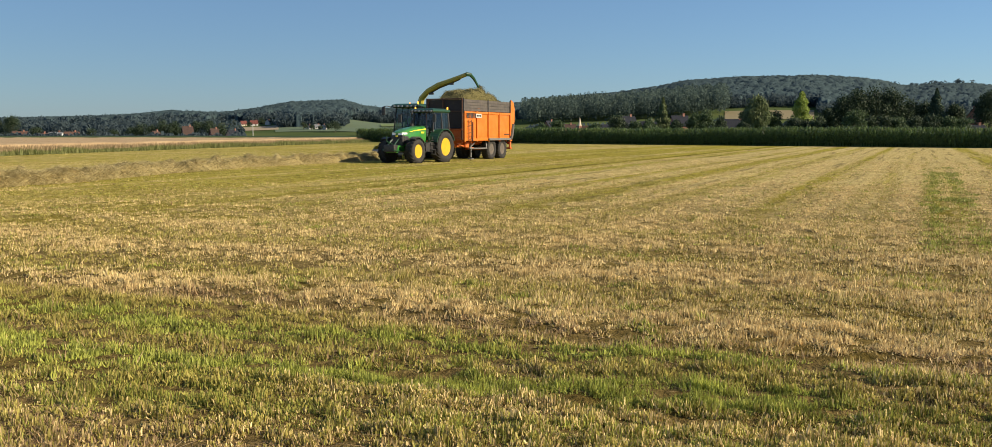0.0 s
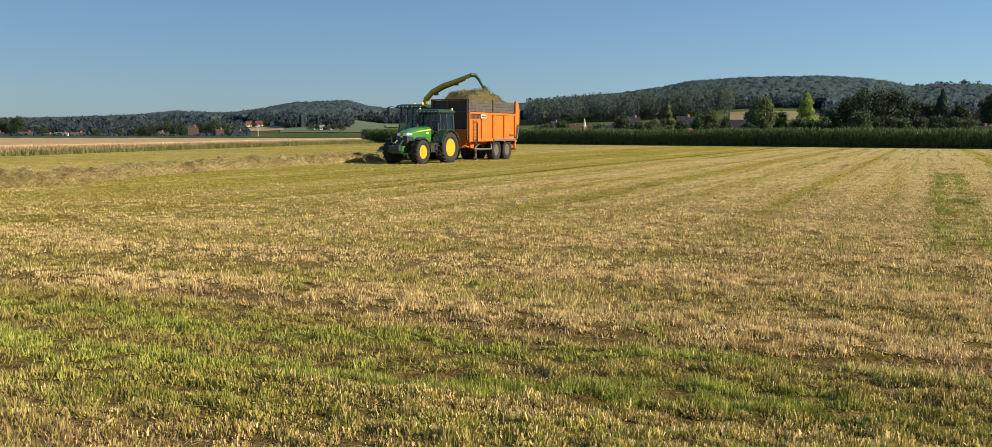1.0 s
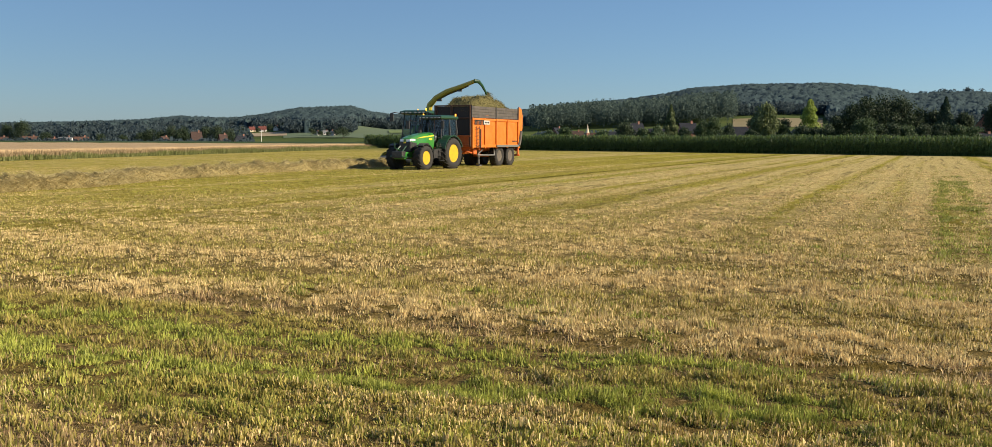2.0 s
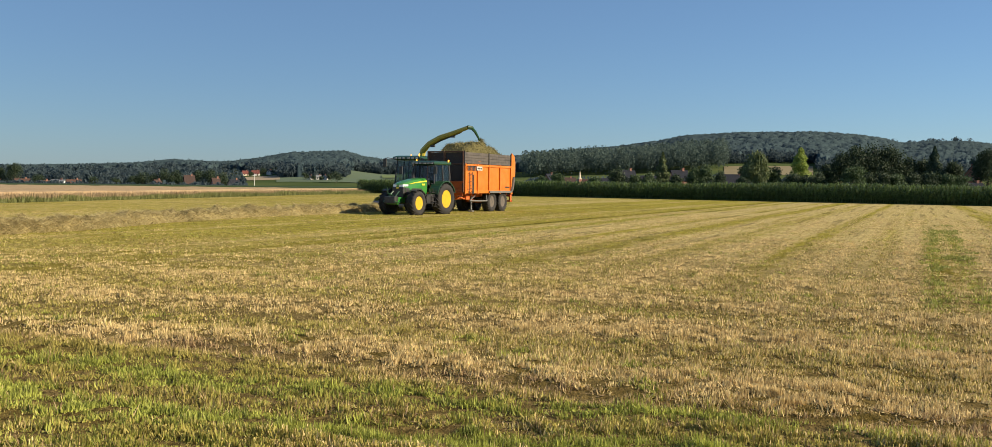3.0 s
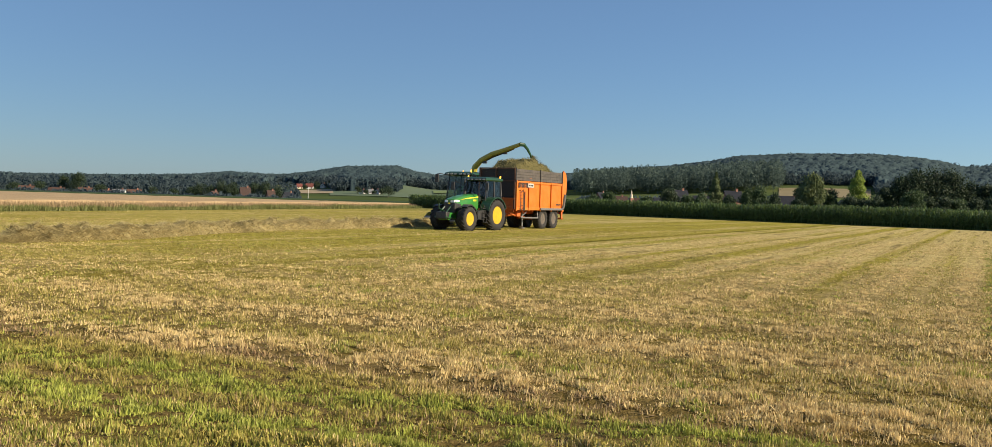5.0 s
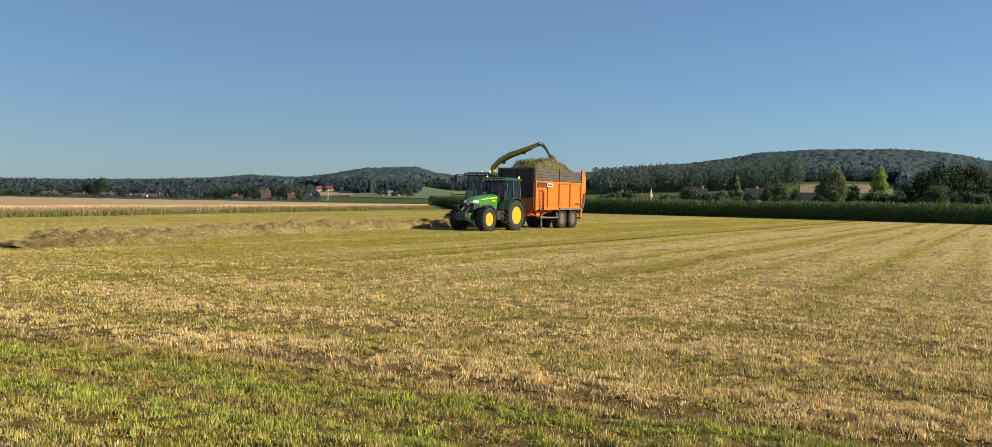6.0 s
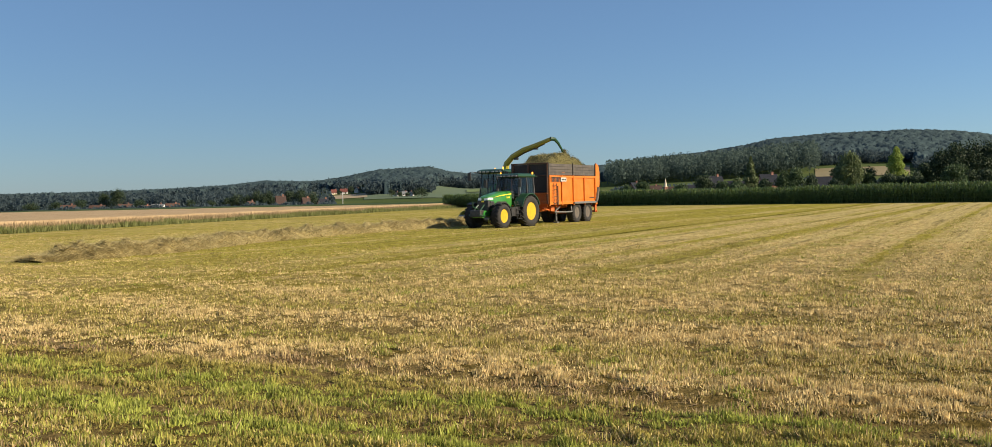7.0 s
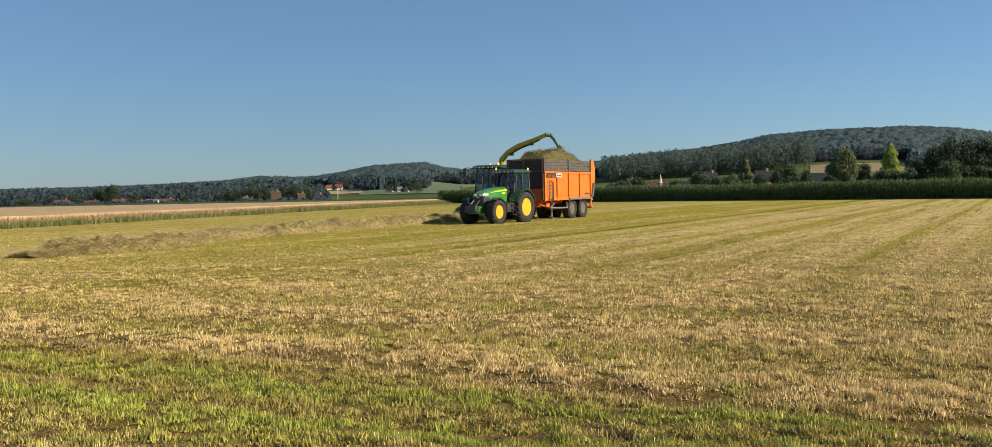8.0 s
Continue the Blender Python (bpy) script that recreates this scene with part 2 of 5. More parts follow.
RIDGE = 1700.0


def ridge_height(b):
    return 1.79 + np.interp(b, SKY_B, SKY_E) * RIDGE - 18.5


def terrain(x, y):
    """Height of the land: a level field, a shallow dip with the village, then the wooded hills."""
    x, y = np.asarray(x, float), np.asarray(y, float)
    b = x / np.maximum(y, 1.0)
    up = smooth01(y, 520, RIDGE) * smooth01(-y, -2900, -1750)
    dip = -3.2 * smooth01(y, 190, 420) * (1 - smooth01(y, 520, 800)) * smooth01(-b, -0.25, 0.05)
    return np.where(y > 150, np.where(y < RIDGE, ridge_height(b) * smooth01(y, 520, RIDGE), ridge_height(b) * smooth01(-y, -3400, -RIDGE)) + dip, 0.0)


def rut_at(u, v):
    """How far a place lies in the bare wheel rut that crosses the near field, 0 to 1."""
    c = 6.85 - 0.45 * smooth01(-u, 6.5, 9.5) + 0.12 * np.sin(u) + 0.05 * np.sin(u * 3.7)
    return np.exp(-((v - c) / 0.24) ** 2) * (0.6 + 0.4 * np.sin(u * 1.9 + 0.7))


def field_relief(x, y):
    u, v = x * LU[0] + y * LU[1], x * LV[0] + y * LV[1]
    z = 0.02 * np.sin(u * 0.8 + 1.3 * np.sin(v * 0.21)) + 0.018 * np.sin(v * 2.1 + 1.5 * np.sin(u * 0.35))
    rut = -0.06 * np.exp(-((v - 6.8 - 0.12 * np.sin(u)) / 0.16) ** 2) - 0.05 * np.exp(-((v - 5.15 - 0.1 * np.sin(u * 1.3)) / 0.15) ** 2)
    tuft = 0.022 * np.sin(x * 4.1 + 2 * np.sin(y * 1.7)) * np.sin(y * 4.7 + 2 * np.sin(x * 2.3))
    return (z + rut + tuft) * (1 - smooth01(np.hypot(x, y), 25, 45))


def lines(near, step, far):
    a = [0.0]
    s = step
    while a[-1] < far:
        if a[-1] > near:
            s *= 1.09
        a.append(a[-1] + s)
    return a


gx = np.array(sorted(set([-v for v in lines(14, 0.3, 4800)] + lines(14, 0.3, 4800))))
gy = np.array(sorted(set([-v for v in lines(1, 0.5, 4800)] + lines(24, 0.25, 4800))))
GX, GY = np.meshgrid(gx, gy)
GZ = terrain(GX, GY) + field_relief(GX, GY)
nx, ny = len(gx), len(gy)
idx = np.arange(nx * ny).reshape(ny, nx)
ground = fast_mesh("ground", np.c_[GX.ravel(), GY.ravel(), GZ.ravel()], np.stack([idx[:-1, :-1], idx[:-1, 1:], idx[1:, 1:], idx[1:, :-1]], -1).reshape(-1, 4), M_GROUND)
ground.data.polygons.foreach_set("use_smooth", [True] * len(ground.data.polygons))
tagged(ground, "mown grain field in dry straw and green lanes, running out to hills", "ground", kind="structure")


# ---- stubble ----
def field_mix(x, y):
    """For places on the field: shares of green regrowth, yellowing stalks and trampled litter."""
    u, v = x * LU[0] + y * LU[1], x * LV[0] + y * LV[1]
    w = 0.10 * np.sin(u * 0.9) + 0.08 * np.sin(u * 2.3 + 1)
    blot = np.array([noise.noise((a * 0.55, c * 0.55, 0.0)) for a, c in zip(x, y)])
    fine = np.array([noise.noise((a * 1.9, c * 1.9, 5.0)) for a, c in zip(x, y)])
    blot = blot + 0.5 * fine
    band = lambda c, s: np.exp(-((v + w - c) / s) ** 2)
    # two strips of regrowth that run a little askew to the rut, and a thinner one before them
    g = 1.1 * band(6.42 + 0.105 * u, 0.24) * (1 - 0.5 * smooth01(u, -2.5, 0)) + 1.2 * band(5.5 + 0.14 * u, 0.31) * (1 - 0.4 * smooth01(u, -1.5, 0.5)) + 0.5 * band(4.6 + 0.14 * u, 0.32)
    g += 0.7 * (np.exp(-((u - 0.25) / 0.2) ** 2) + np.exp(-((u - 0.85) / 0.2) ** 2)) * (0.75 + 0.9 * fine) * smooth01(v, 12.5, 15) * (1 - smooth01(v, 36, 44))
    g += 0.10 * np.clip(blot, 0, 1) + 0.35 * (fine > 0.42) * (blot > 0.25)
    g *= 1.05 + 0.7 * blot
    lane = np.interp(u, [p for p, q in LANES], [q for p, q in LANES]) * smooth01(v, 9, 20) + 0.27 * (1 - smooth01(v, 9, 20))
    head = 0.3 * np.sin(v * 2.4 + 0.8 * np.sin(u * 0.5)) * (1 - smooth01(v, 9, 20))
    row = (0.5 * np.sin(u * 4.6 + 0.8 * np.sin(v * 0.13)) + 0.4 * np.sin(u * 7.9 + 1.0)) * smooth01(v, 9, 22)
    o = 0.02 + (0.36 + 0.4 * smooth01(-u, 1.5, 5.0)) * (1 - smooth01(v, 6.0, 6.9)) * smooth01(v, 3.6, 4.4) + 0.4 * row + 0.18 * smooth01(-u, 1, 10) + 0.3 * blot + 1.05 * lane + head
    g += 0.3 * np.clip(lane - 0.7, 0, 1) + 0.5 * np.exp(-((u + 12.6) / 0.35) ** 2) * smooth01(v, 16, 22)
    litter = 1.2 * rut_at(u, v) + 0.35 * band(5.98 + 0.12 * u, 0.2) + 0.2 + 0.85 * (1 - smooth01(v - 0.1 * u, 3.5, 4.7))
    return np.clip(g, 0, 1), np.clip(o, 0, 1), np.clip(litter, 0, 1)


def scatter(r0, r1, per_m2):
    n = int(0.5 * (r1 * r1 - r0 * r0) * radians(71) * per_m2)
    r = np.sqrt(rng.uniform(r0 * r0, r1 * r1, n))
    a = rng.uniform(radians(-33), radians(38), n)
    x, y = -np.sin(a) * r, np.cos(a) * r
    return x, y, r


RINGS = [(3.8, 7, 9500, 0.0084, 0.046), (7, 12, 4500, 0.0135, 0.043), (12, 20, 1800, 0.0195, 0.039), (20, 34, 590, 0.029, 0.034), (34, 60, 165, 0.034, 0.032), (60, 90, 30, 0.042, 0.026)]
bins = {"straw": [], "green": [], "olive": [], "litter": [], "straw near": [], "olive near": []}
PER_TUFT = 9
for r0, r1, dens, wid, hgt in RINGS:
    # stalks stand in tufts and fan out from each tuft's middle
    x, y, r = scatter(r0, r1, dens / PER_TUFT)
    x, y = np.repeat(x, PER_TUFT), np.repeat(y, PER_TUFT)
    fan, far_out = rng.uniform(0, 2 * np.pi, len(x)), np.abs(rng.normal(0, 0.022 + 0.0016 * r1, len(x)))
    x, y = x + np.cos(fan) * far_out, y + np.sin(fan) * far_out
    tall = np.repeat(rng.uniform(0.65, 1.3, len(x) // PER_TUFT), PER_TUFT)
    g, o, l = field_mix(x, y)
    q = np.repeat(rng.uniform(0, 1, len(x) // PER_TUFT), PER_TUFT) * 0.6 + rng.uniform(0, 0.4, len(x))
    kind = np.where(q < l * 0.6, 3, np.where(rng.uniform(0, 1, len(x)) < g, 1, np.where(rng.uniform(0, 1, len(x)) < o, 2, 0)))
    thin = rng.uniform(0, 1, len(x))
    uu, vv = x * LU[0] + y * LU[1], x * LV[0] + y * LV[1]
    # tufts drawn out across the way of drilling
    clump = np.array([noise.noise((a * 4.0, c * 7.0, 9.0)) + 0.3 * noise.noise((a * 1.1, c * 1.9, 4.0)) for a, c in zip(uu, vv)])
    keep = thin < 0.95 + 1.7 * clump - 0.55 * rut_at(uu, vv)
    furrow = np.array([noise.noise((a * 2.0, c * 0.07, 2.0)) for a, c in zip(uu, vv)])
    keep &= rng.uniform(0, 1, len(x)) > 0.8 * np.exp(-((uu + 14.6) / 0.22) ** 2) * smooth01(vv, 12, 20)
    keep &= rng.uniform(0, 1, len(x)) < 1 + 2.4 * np.minimum(0, furrow + 0.08) * smooth01(vv, 11, 20)
    z = field_relief(x, y)
    P = np.c_[x, y, z - 0.004]
    for k, key in enumerate(("straw", "green", "olive", "litter")):
        s = keep & (kind == k)
        n = int(s.sum())
        h = hgt * rng.uniform(0.55, 1.25, n) * tall[s] * np.maximum(0.3, 1 + 1.6 * clump[s])
        if key == "green":
            h = h * 1.05
        if key == "litter":
            h = h * 1.3
        bins[key + " near" if r1 < 8 and key in ("straw", "olive") else key].append((P[s], h, wid * (1.15 if key == "green" else 1.0) * rng.uniform(0.6, 1.4, n), np.full(n, {"straw": 0.5, "green": 0.65, "olive": 0.55, "litter": 1.6}[key]), fan[s]))
for key, name, mat, lab in (("straw", "stubble", M_STRAW, "short dry golden cereal stubble standing in the field"), ("green", "grass", M_GRASS, "fresh green regrowth grass in strips on the field"),
                            ("olive", "yellow_stubble", M_OLIVE, "yellow-green half-dry stubble standing in the field"), ("litter", "straw_litter", M_LITTER, "flattened brown straw litter along the wheel ruts")):
    P, h, w, l, b = [np.concatenate(c) for c in zip(*bins[key])]
    ob = fast_mesh(name, *blades(P, h, w, l, 0.5, 0.0, b), mat)
    if key + " near" in bins:
        P, h, w, l, b = [np.concatenate(c) for c in zip(*bins[key + " near"])]
        tagged(fast_mesh("cut_" + name, *stalks(P, h * 0.85, w, l * 0.9, b), mat), lab.replace("standing", "cut blunt"), "stubble", kind="stuff")
    tagged(ob, lab, "stubble" if key != "green" else "grass", kind="stuff")


# ---- weeds in an unmown double row ----
M_WEED = leafy("broad_weed_leaf", (0.14, 0.152, 0.03), (0.40, 0.405, 0.095), 0.5, 0.35)
k, leaves = 1000, 12
cu = np.where(rng.uniform(0, 1, k) < 0.5, 0.35, 0.95) + rng.normal(0, 0.17, k)
cv = 12.5 + 33 * rng.uniform(0, 1, k) ** 1.3
gap = np.array([noise.noise((a * 0.9, b * 0.55, 6.0)) for a, b in zip(cu, cv)])
cu, cv = cu[gap > 0.0], cv[gap > 0.0]
wx, wy = PACE * (cu * math.cos(LANE) + cv * math.sin(LANE)), PACE * (cv * math.cos(LANE) - cu * math.sin(LANE))
big = np.repeat(rng.uniform(0.6, 1.3, len(wx)), leaves)
fan = rng.uniform(0, 2 * np.pi, len(big))
P = np.c_[np.repeat(wx, leaves) + 0.05 * np.cos(fan), np.repeat(wy, leaves) + 0.05 * np.sin(fan), np.zeros(len(big))]
ob = fast_mesh("weeds", *blades(P, rng.uniform(0.035, 0.085, len(big)) * big, rng.uniform(0.022, 0.045, len(big)) * big, np.full(len(big), 0.8), 0.5, 0.25, fan), M_WEED)
tagged(ob, "bright green broad-leaved weeds in an unmown double row", "weeds", kind="stuff")


# ---- wheat field, verge, swath ----
WA, WB = np.array((-42.00, 47.04)), np.array((-23.07, 165.76))   # the wheat's edge along the mown field


def slab(name, corners, z0, z1, material, label, category, kind="stuff", step=2.0):
    """A standing crop's closed body: an uneven top over upright sides."""
    (ax, ay), (bx, by), (cx, cy), (dx, dy) = corners
    n, m = max(4, int(math.dist((ax, ay), (bx, by)) / step)), max(4, int(math.dist((ax, ay), (dx, dy)) / step))
    S, T = np.meshgrid(np.linspace(0, 1, n), np.linspace(0, 1, m))
    X = (1 - T) * ((1 - S) * ax + S * bx) + T * ((1 - S) * dx + S * cx)
    Y = (1 - T) * ((1 - S) * ay + S * by) + T * ((1 - S) * dy + S * cy)
    Z = z1 + rng.uniform(-0.06, 0.06, X.shape)
    top = np.c_[X.ravel(), Y.ravel(), Z.ravel()]
    i = np.arange(n * m).reshape(m, n)
    F = np.stack([i[:-1, :-1], i[:-1, 1:], i[1:, 1:], i[1:, :-1]], -1).reshape(-1, 4)
    ring = np.concatenate([i[0, :], i[1:, -1], i[-1, -2::-1], i[-2:0:-1, 0]])
    low = top[ring].copy()
    low[:, 2] = z0
    k = len(ring)
    j = np.arange(k)
    sides = np.c_[ring[j], n * m + j, n * m + (j + 1) % k, ring[(j + 1) % k]]
    ob = fast_mesh(name, np.concatenate([top, low]), np.concatenate([F, sides]), material)
    return tagged(ob, label, category, kind=kind)


def crop_material(name, dark, light, scale):
    m, nt, b = mat_new(name)
    co = coords(nt)
    f = maths(nt, "ADD", maths(nt, "MULTIPLY", noise_out(nt, co, scale, 4, 0.7), 0.6), maths(nt, "MULTIPLY", noise_out(nt, co, scale * 0.05, 3), 0.4))
    c = ramp(nt, f, [(0.3, dark), (0.7, light)])
    nt.links.new(c, b.inputs["Base Color"])
    b.inputs["Roughness"].default_value = 0.95
    b.inputs["Specular IOR Level"].default_value = 0.1
    bump(nt, b, f, 1.0, 0.15)
    return m


M_WHEATBODY = crop_material("wheat_body", (0.29, 0.20, 0.10), (0.46, 0.335, 0.195), 2.5)
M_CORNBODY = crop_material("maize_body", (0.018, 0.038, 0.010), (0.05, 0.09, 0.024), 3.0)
slab("wheat_field", [tuple(WA + (-1.2, 0)), tuple(WB + (-1.2, 0)), (-235.20, 176.96), (-235.20, 67.20)], 0.0, 0.74, M_WHEATBODY, "ripe pinkish-tan wheat field beside the mown strip", "wheat")


def along(a, b, n, depth_fn):
    t = rng.uniform(0, 1, n)
    d = depth_fn(n)
    e = (np.array(b) - np.array(a)) / np.linalg.norm(np.array(b) - np.array(a))
    nrm = np.array((-e[1], e[0]))
    return np.array(a) + t[:, None] * (np.array(b) - np.array(a)) + d[:, None] * nrm


p = along(WA, WB, 42000, lambda n: rng.uniform(0, 1, n) ** 2 * 40.0 + 0.7)
ob = fast_mesh("wheat_ears", *blades(np.c_[p, np.full(len(p), 0.3)], rng.uniform(0.38, 0.55, len(p)), rng.uniform(0.03, 0.09, len(p)), np.full(len(p), 0.2)), M_WHEAT)
tagged(ob, "ripe tan wheat ears standing over the field's edge", "wheat", kind="stuff")
p = along(WA, WB, 84000, lambda n: rng.normal(-0.5, 0.65, n))
hh = rng.uniform(0.3, 0.62, len(p)) * (0.85 + 0.6 * np.array([noise.noise((a * 0.3, b * 0.3, 2.0)) for a, b in p]))
ob = fast_mesh("verge_grass", *blades(np.c_[p, np.zeros(len(p))], hh, rng.uniform(0.04, 0.10, len(p)), np.full(len(p), 0.6)), M_VERGE)
tagged(ob, "rough green grass along the wheat's edge", "grass", kind="stuff")
p = along(WA, WB, 20000, lambda n: rng.normal(0.1, 0.5, n))
ob = fast_mesh("seeding_grass", *blades(np.c_[p, np.full(len(p), 0.25)], rng.uniform(0.2, 0.5, len(p)), rng.uniform(0.03, 0.07, len(p)), np.full(len(p), 0.5)), M_SEED)
tagged(ob, "tall brown seeding grass over the green verge", "grass", kind="stuff")

# the swath of cut crop in front of the harvester
SWATH = [(-17.75, 27.9), (-16.60, 30.5), (-15.57, 33.60), (-14.90, 40.32), (-12.99, 47.60), (-9.63, 54.88), (-6.72, 60.48), (-4.82, 64.40)]


def swath_at(t):
    i = np.clip((t * (len(SWATH) - 1)).astype(int), 0, len(SWATH) - 2)
    f = t * (len(SWATH) - 1) - i
    S = np.array(SWATH)
    return S[i] + (S[i + 1] - S[i]) * f[:, None], (S[i + 1] - S[i]) / np.linalg.norm(S[i + 1] - S[i], axis=1)[:, None]


def swath_size(t):
    """Height and half width of the swath along its length."""
    h = np.array([0.40 + 0.20 * noise.noise((a * 60, 0, 0)) + 0.10 * noise.noise((a * 190, 3, 0)) for a in t]) * np.minimum(1.0, 0.3 + t * 9)
    w = np.array([0.86 + 0.22 * noise.noise((a * 45, 8, 0)) for a in t])
    return h, w


n, m = 520, 18
T = np.linspace(0, 1, n)
C, D = swath_at(T)
N = np.c_[-D[:, 1], D[:, 0]]
AMP, WID = swath_size(T)
V = []
for i in range(n):
    for j in range(m):
        q = -1 + 2 * j / (m - 1)
        edge = 1 - abs(q) ** 3
        c = C[i] + N[i] * q * WID[i]
        z = AMP[i] * (1 - abs(q) ** 2.4) + edge * (0.24 * noise.noise((c[0] * 2.2, c[1] * 2.2, 1)) + 0.11 * noise.noise((c[0] * 6, c[1] * 6, 4)))
        V.append((c[0], c[1], z - 0.03))
i = np.arange(n * m).reshape(n, m)
swath = fast_mesh("hay_swath", V, np.stack([i[:-1, :-1], i[:-1, 1:], i[1:, 1:], i[1:, :-1]], -1).reshape(-1, 4), crop_material("swath_body", (0.10, 0.078, 0.03), (0.50, 0.41, 0.19), 9.0))
tagged(swath, "loose swath of cut drying crop lying in the field", "hay", kind="stuff")
k = 60000
t = rng.uniform(0.0, 1, k) ** 1.1
c, d = swath_at(t)
q = rng.uniform(-1, 1, k)
AMP, WID = swath_size(t)
c = c + np.c_[-d[:, 1], d[:, 0]] * (q * WID * 1.06)[:, None]
lump = np.array([0.24 * noise.noise((a * 2.2, b * 2.2, 1)) + 0.11 * noise.noise((a * 6, b * 6, 4)) for a, b in c])
P = np.c_[c, np.maximum(0, AMP * (1 - np.abs(q) ** 2.4) + lump * (1 - np.abs(q) ** 3)) - 0.03]
ob = fast_mesh("loose_hay", *blades(P, rng.uniform(0.12, 0.34, k), rng.uniform(0.011, 0.026, k) * (1 + t), np.full(k, 1.2), 0.5, 0.9), M_HAY)
tagged(ob, "tangled loose stalks lying over the cut swath", "hay", kind="stuff")

# ---- maize ----
CA, CB = np.array((-25.20, 164.64)), np.array((87.36, 73.92))
e = (CB - CA) / np.linalg.norm(CB - CA)
nrm = np.array((-e[1], e[0]))
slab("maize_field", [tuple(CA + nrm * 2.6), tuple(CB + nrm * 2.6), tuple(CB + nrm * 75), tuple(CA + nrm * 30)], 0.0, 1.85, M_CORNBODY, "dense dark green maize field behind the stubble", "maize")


def maize(rows, spacing):
    """Stalk, arching leaves and a tassel for each plant, all rows in two arrays."""
    LV_, LF, TV, TF = [], [], [], []
    L = np.linalg.norm(CB - CA)
    pts = []
    for r in range(rows):
        k = int(L / spacing)
        t = (np.arange(k) + rng.uniform(-0.3, 0.3, k)) * spacing
        pts.append(CA + e * t[:, None] + nrm * (0.15 + r * 0.55 + rng.normal(0, 0.07, k))[:, None])
    P = np.concatenate(pts)
    k = len(P)
    H = rng.normal(2.2, 0.1, k) + 0.09 * np.sin(P[:, 0] * 0.21) + 0.05 * np.sin(P[:, 0] * 0.9)
    base = np.c_[P, np.zeros(k)]
    # stalk: one slim upright quad pair
    a = rng.uniform(0, np.pi, k)
    sd = np.c_[np.cos(a), np.sin(a), np.zeros(k)] * 0.016
    up = np.c_[np.zeros(k), np.zeros(k), H * 0.9]
    V = [np.stack([base - sd, base + sd, base + up + sd * 0.5, base + up - sd * 0.5], 1).reshape(-1, 3)]
    count = 4 * k
    F = [np.arange(4 * k).reshape(k, 4)]
    for leaf in range(9):
        z0 = H * (0.18 + 0.085 * leaf) + rng.normal(0, 0.04, k)
        an = rng.uniform(0, 2 * np.pi, k)
        ln = rng.uniform(0.38, 0.68, k) * (1.0 if leaf < 7 else 0.75)
        w = rng.uniform(0.035, 0.06, k)
        dirn = np.c_[np.cos(an), np.sin(an)]
        side = np.c_[-np.sin(an), np.cos(an), np.zeros(k)] * w[:, None]
        q = []
        for f, rise in ((0.0, 0.0), (0.4, 0.26), (0.75, 0.24), (1.0, rng.uniform(-0.15, 0.2, k))):
            c = np.c_[P + dirn * (ln * f)[:, None], z0 + rise * (1.0 if leaf < 7 else 1.5)]
            ww = {0.0: 0.5, 0.4: 1.0, 0.75: 0.8, 1.0: 0.08}[f]
            q += [c - side * ww, c + side * ww]
        V.append(np.stack(q, 1).reshape(-1, 3))
        o = count + 8 * np.arange(k)
        for s in (0, 2, 4):
            F.append(np.c_[o + s, o + s + 1, o + s + 3, o + s + 2])
        count += 8 * k
    tv, tf = blades(np.c_[np.repeat(P, 3, 0), np.repeat(H * 0.88, 3)], rng.uniform(0.2, 0.38, 3 * k), np.full(3 * k, 0.02), np.full(3 * k, 0.3))
    return np.concatenate(V), np.concatenate(F), tv, tf


V, F, tv, tf = maize(4, 0.18)
tagged(fast_mesh("maize_plants", V, F, M_CORN), "rows of tall green maize plants with arching leaves", "maize", kind="stuff")
tagged(fast_mesh("maize_tassels", tv, tf, M_TASSEL), "pale green maize tassels above the leaves", "maize", kind="stuff")

# ---- far fields, draped over the land ----
# the green crop is paler and greyer, with haze put into its colour
M_FAR_GREEN = crop_material("hazy_far_green_crop", (0.095, 0.125, 0.075), (0.125, 0.16, 0.095), 0.08)
M_FAR_DARK = crop_material("far_dark_crop", (0.025, 0.045, 0.02), (0.05, 0.075, 0.03), 0.3)
M_FAR_TAN = crop_material("far_ripe_crop", (0.27, 0.21, 0.13), (0.36, 0.285, 0.185), 0.08)
M_FAR_STUBBLE = crop_material("far_stubble", (0.18, 0.15, 0.082), (0.25, 0.205, 0.115), 0.08)
M_FAR_LIGHT = crop_material("far_pasture", (0.13, 0.17, 0.065), (0.17, 0.21, 0.085), 0.08)


def far_field(material, b0, b1, y0, y1, label, lift=0.4, skew=0.0):
    n, m = 24, 10
    V = []
    for j in range(m):
        for i in range(n):
            y = y0 + (y1 - y0) * j / (m - 1) + skew * i / (n - 1)
            x = (b0 + (b1 - b0) * i / (n - 1)) * y
            V.append((x, y, float(terrain(x, y)) + lift))
    i = np.arange(n * m).reshape(m, n)
    ob = fast_mesh("far_field", V, np.stack([i[:-1, :-1], i[:-1, 1:], i[1:, 1:], i[1:, :-1]], -1).reshape(-1, 4), material)
    return tagged(ob, label, "field", kind="structure")


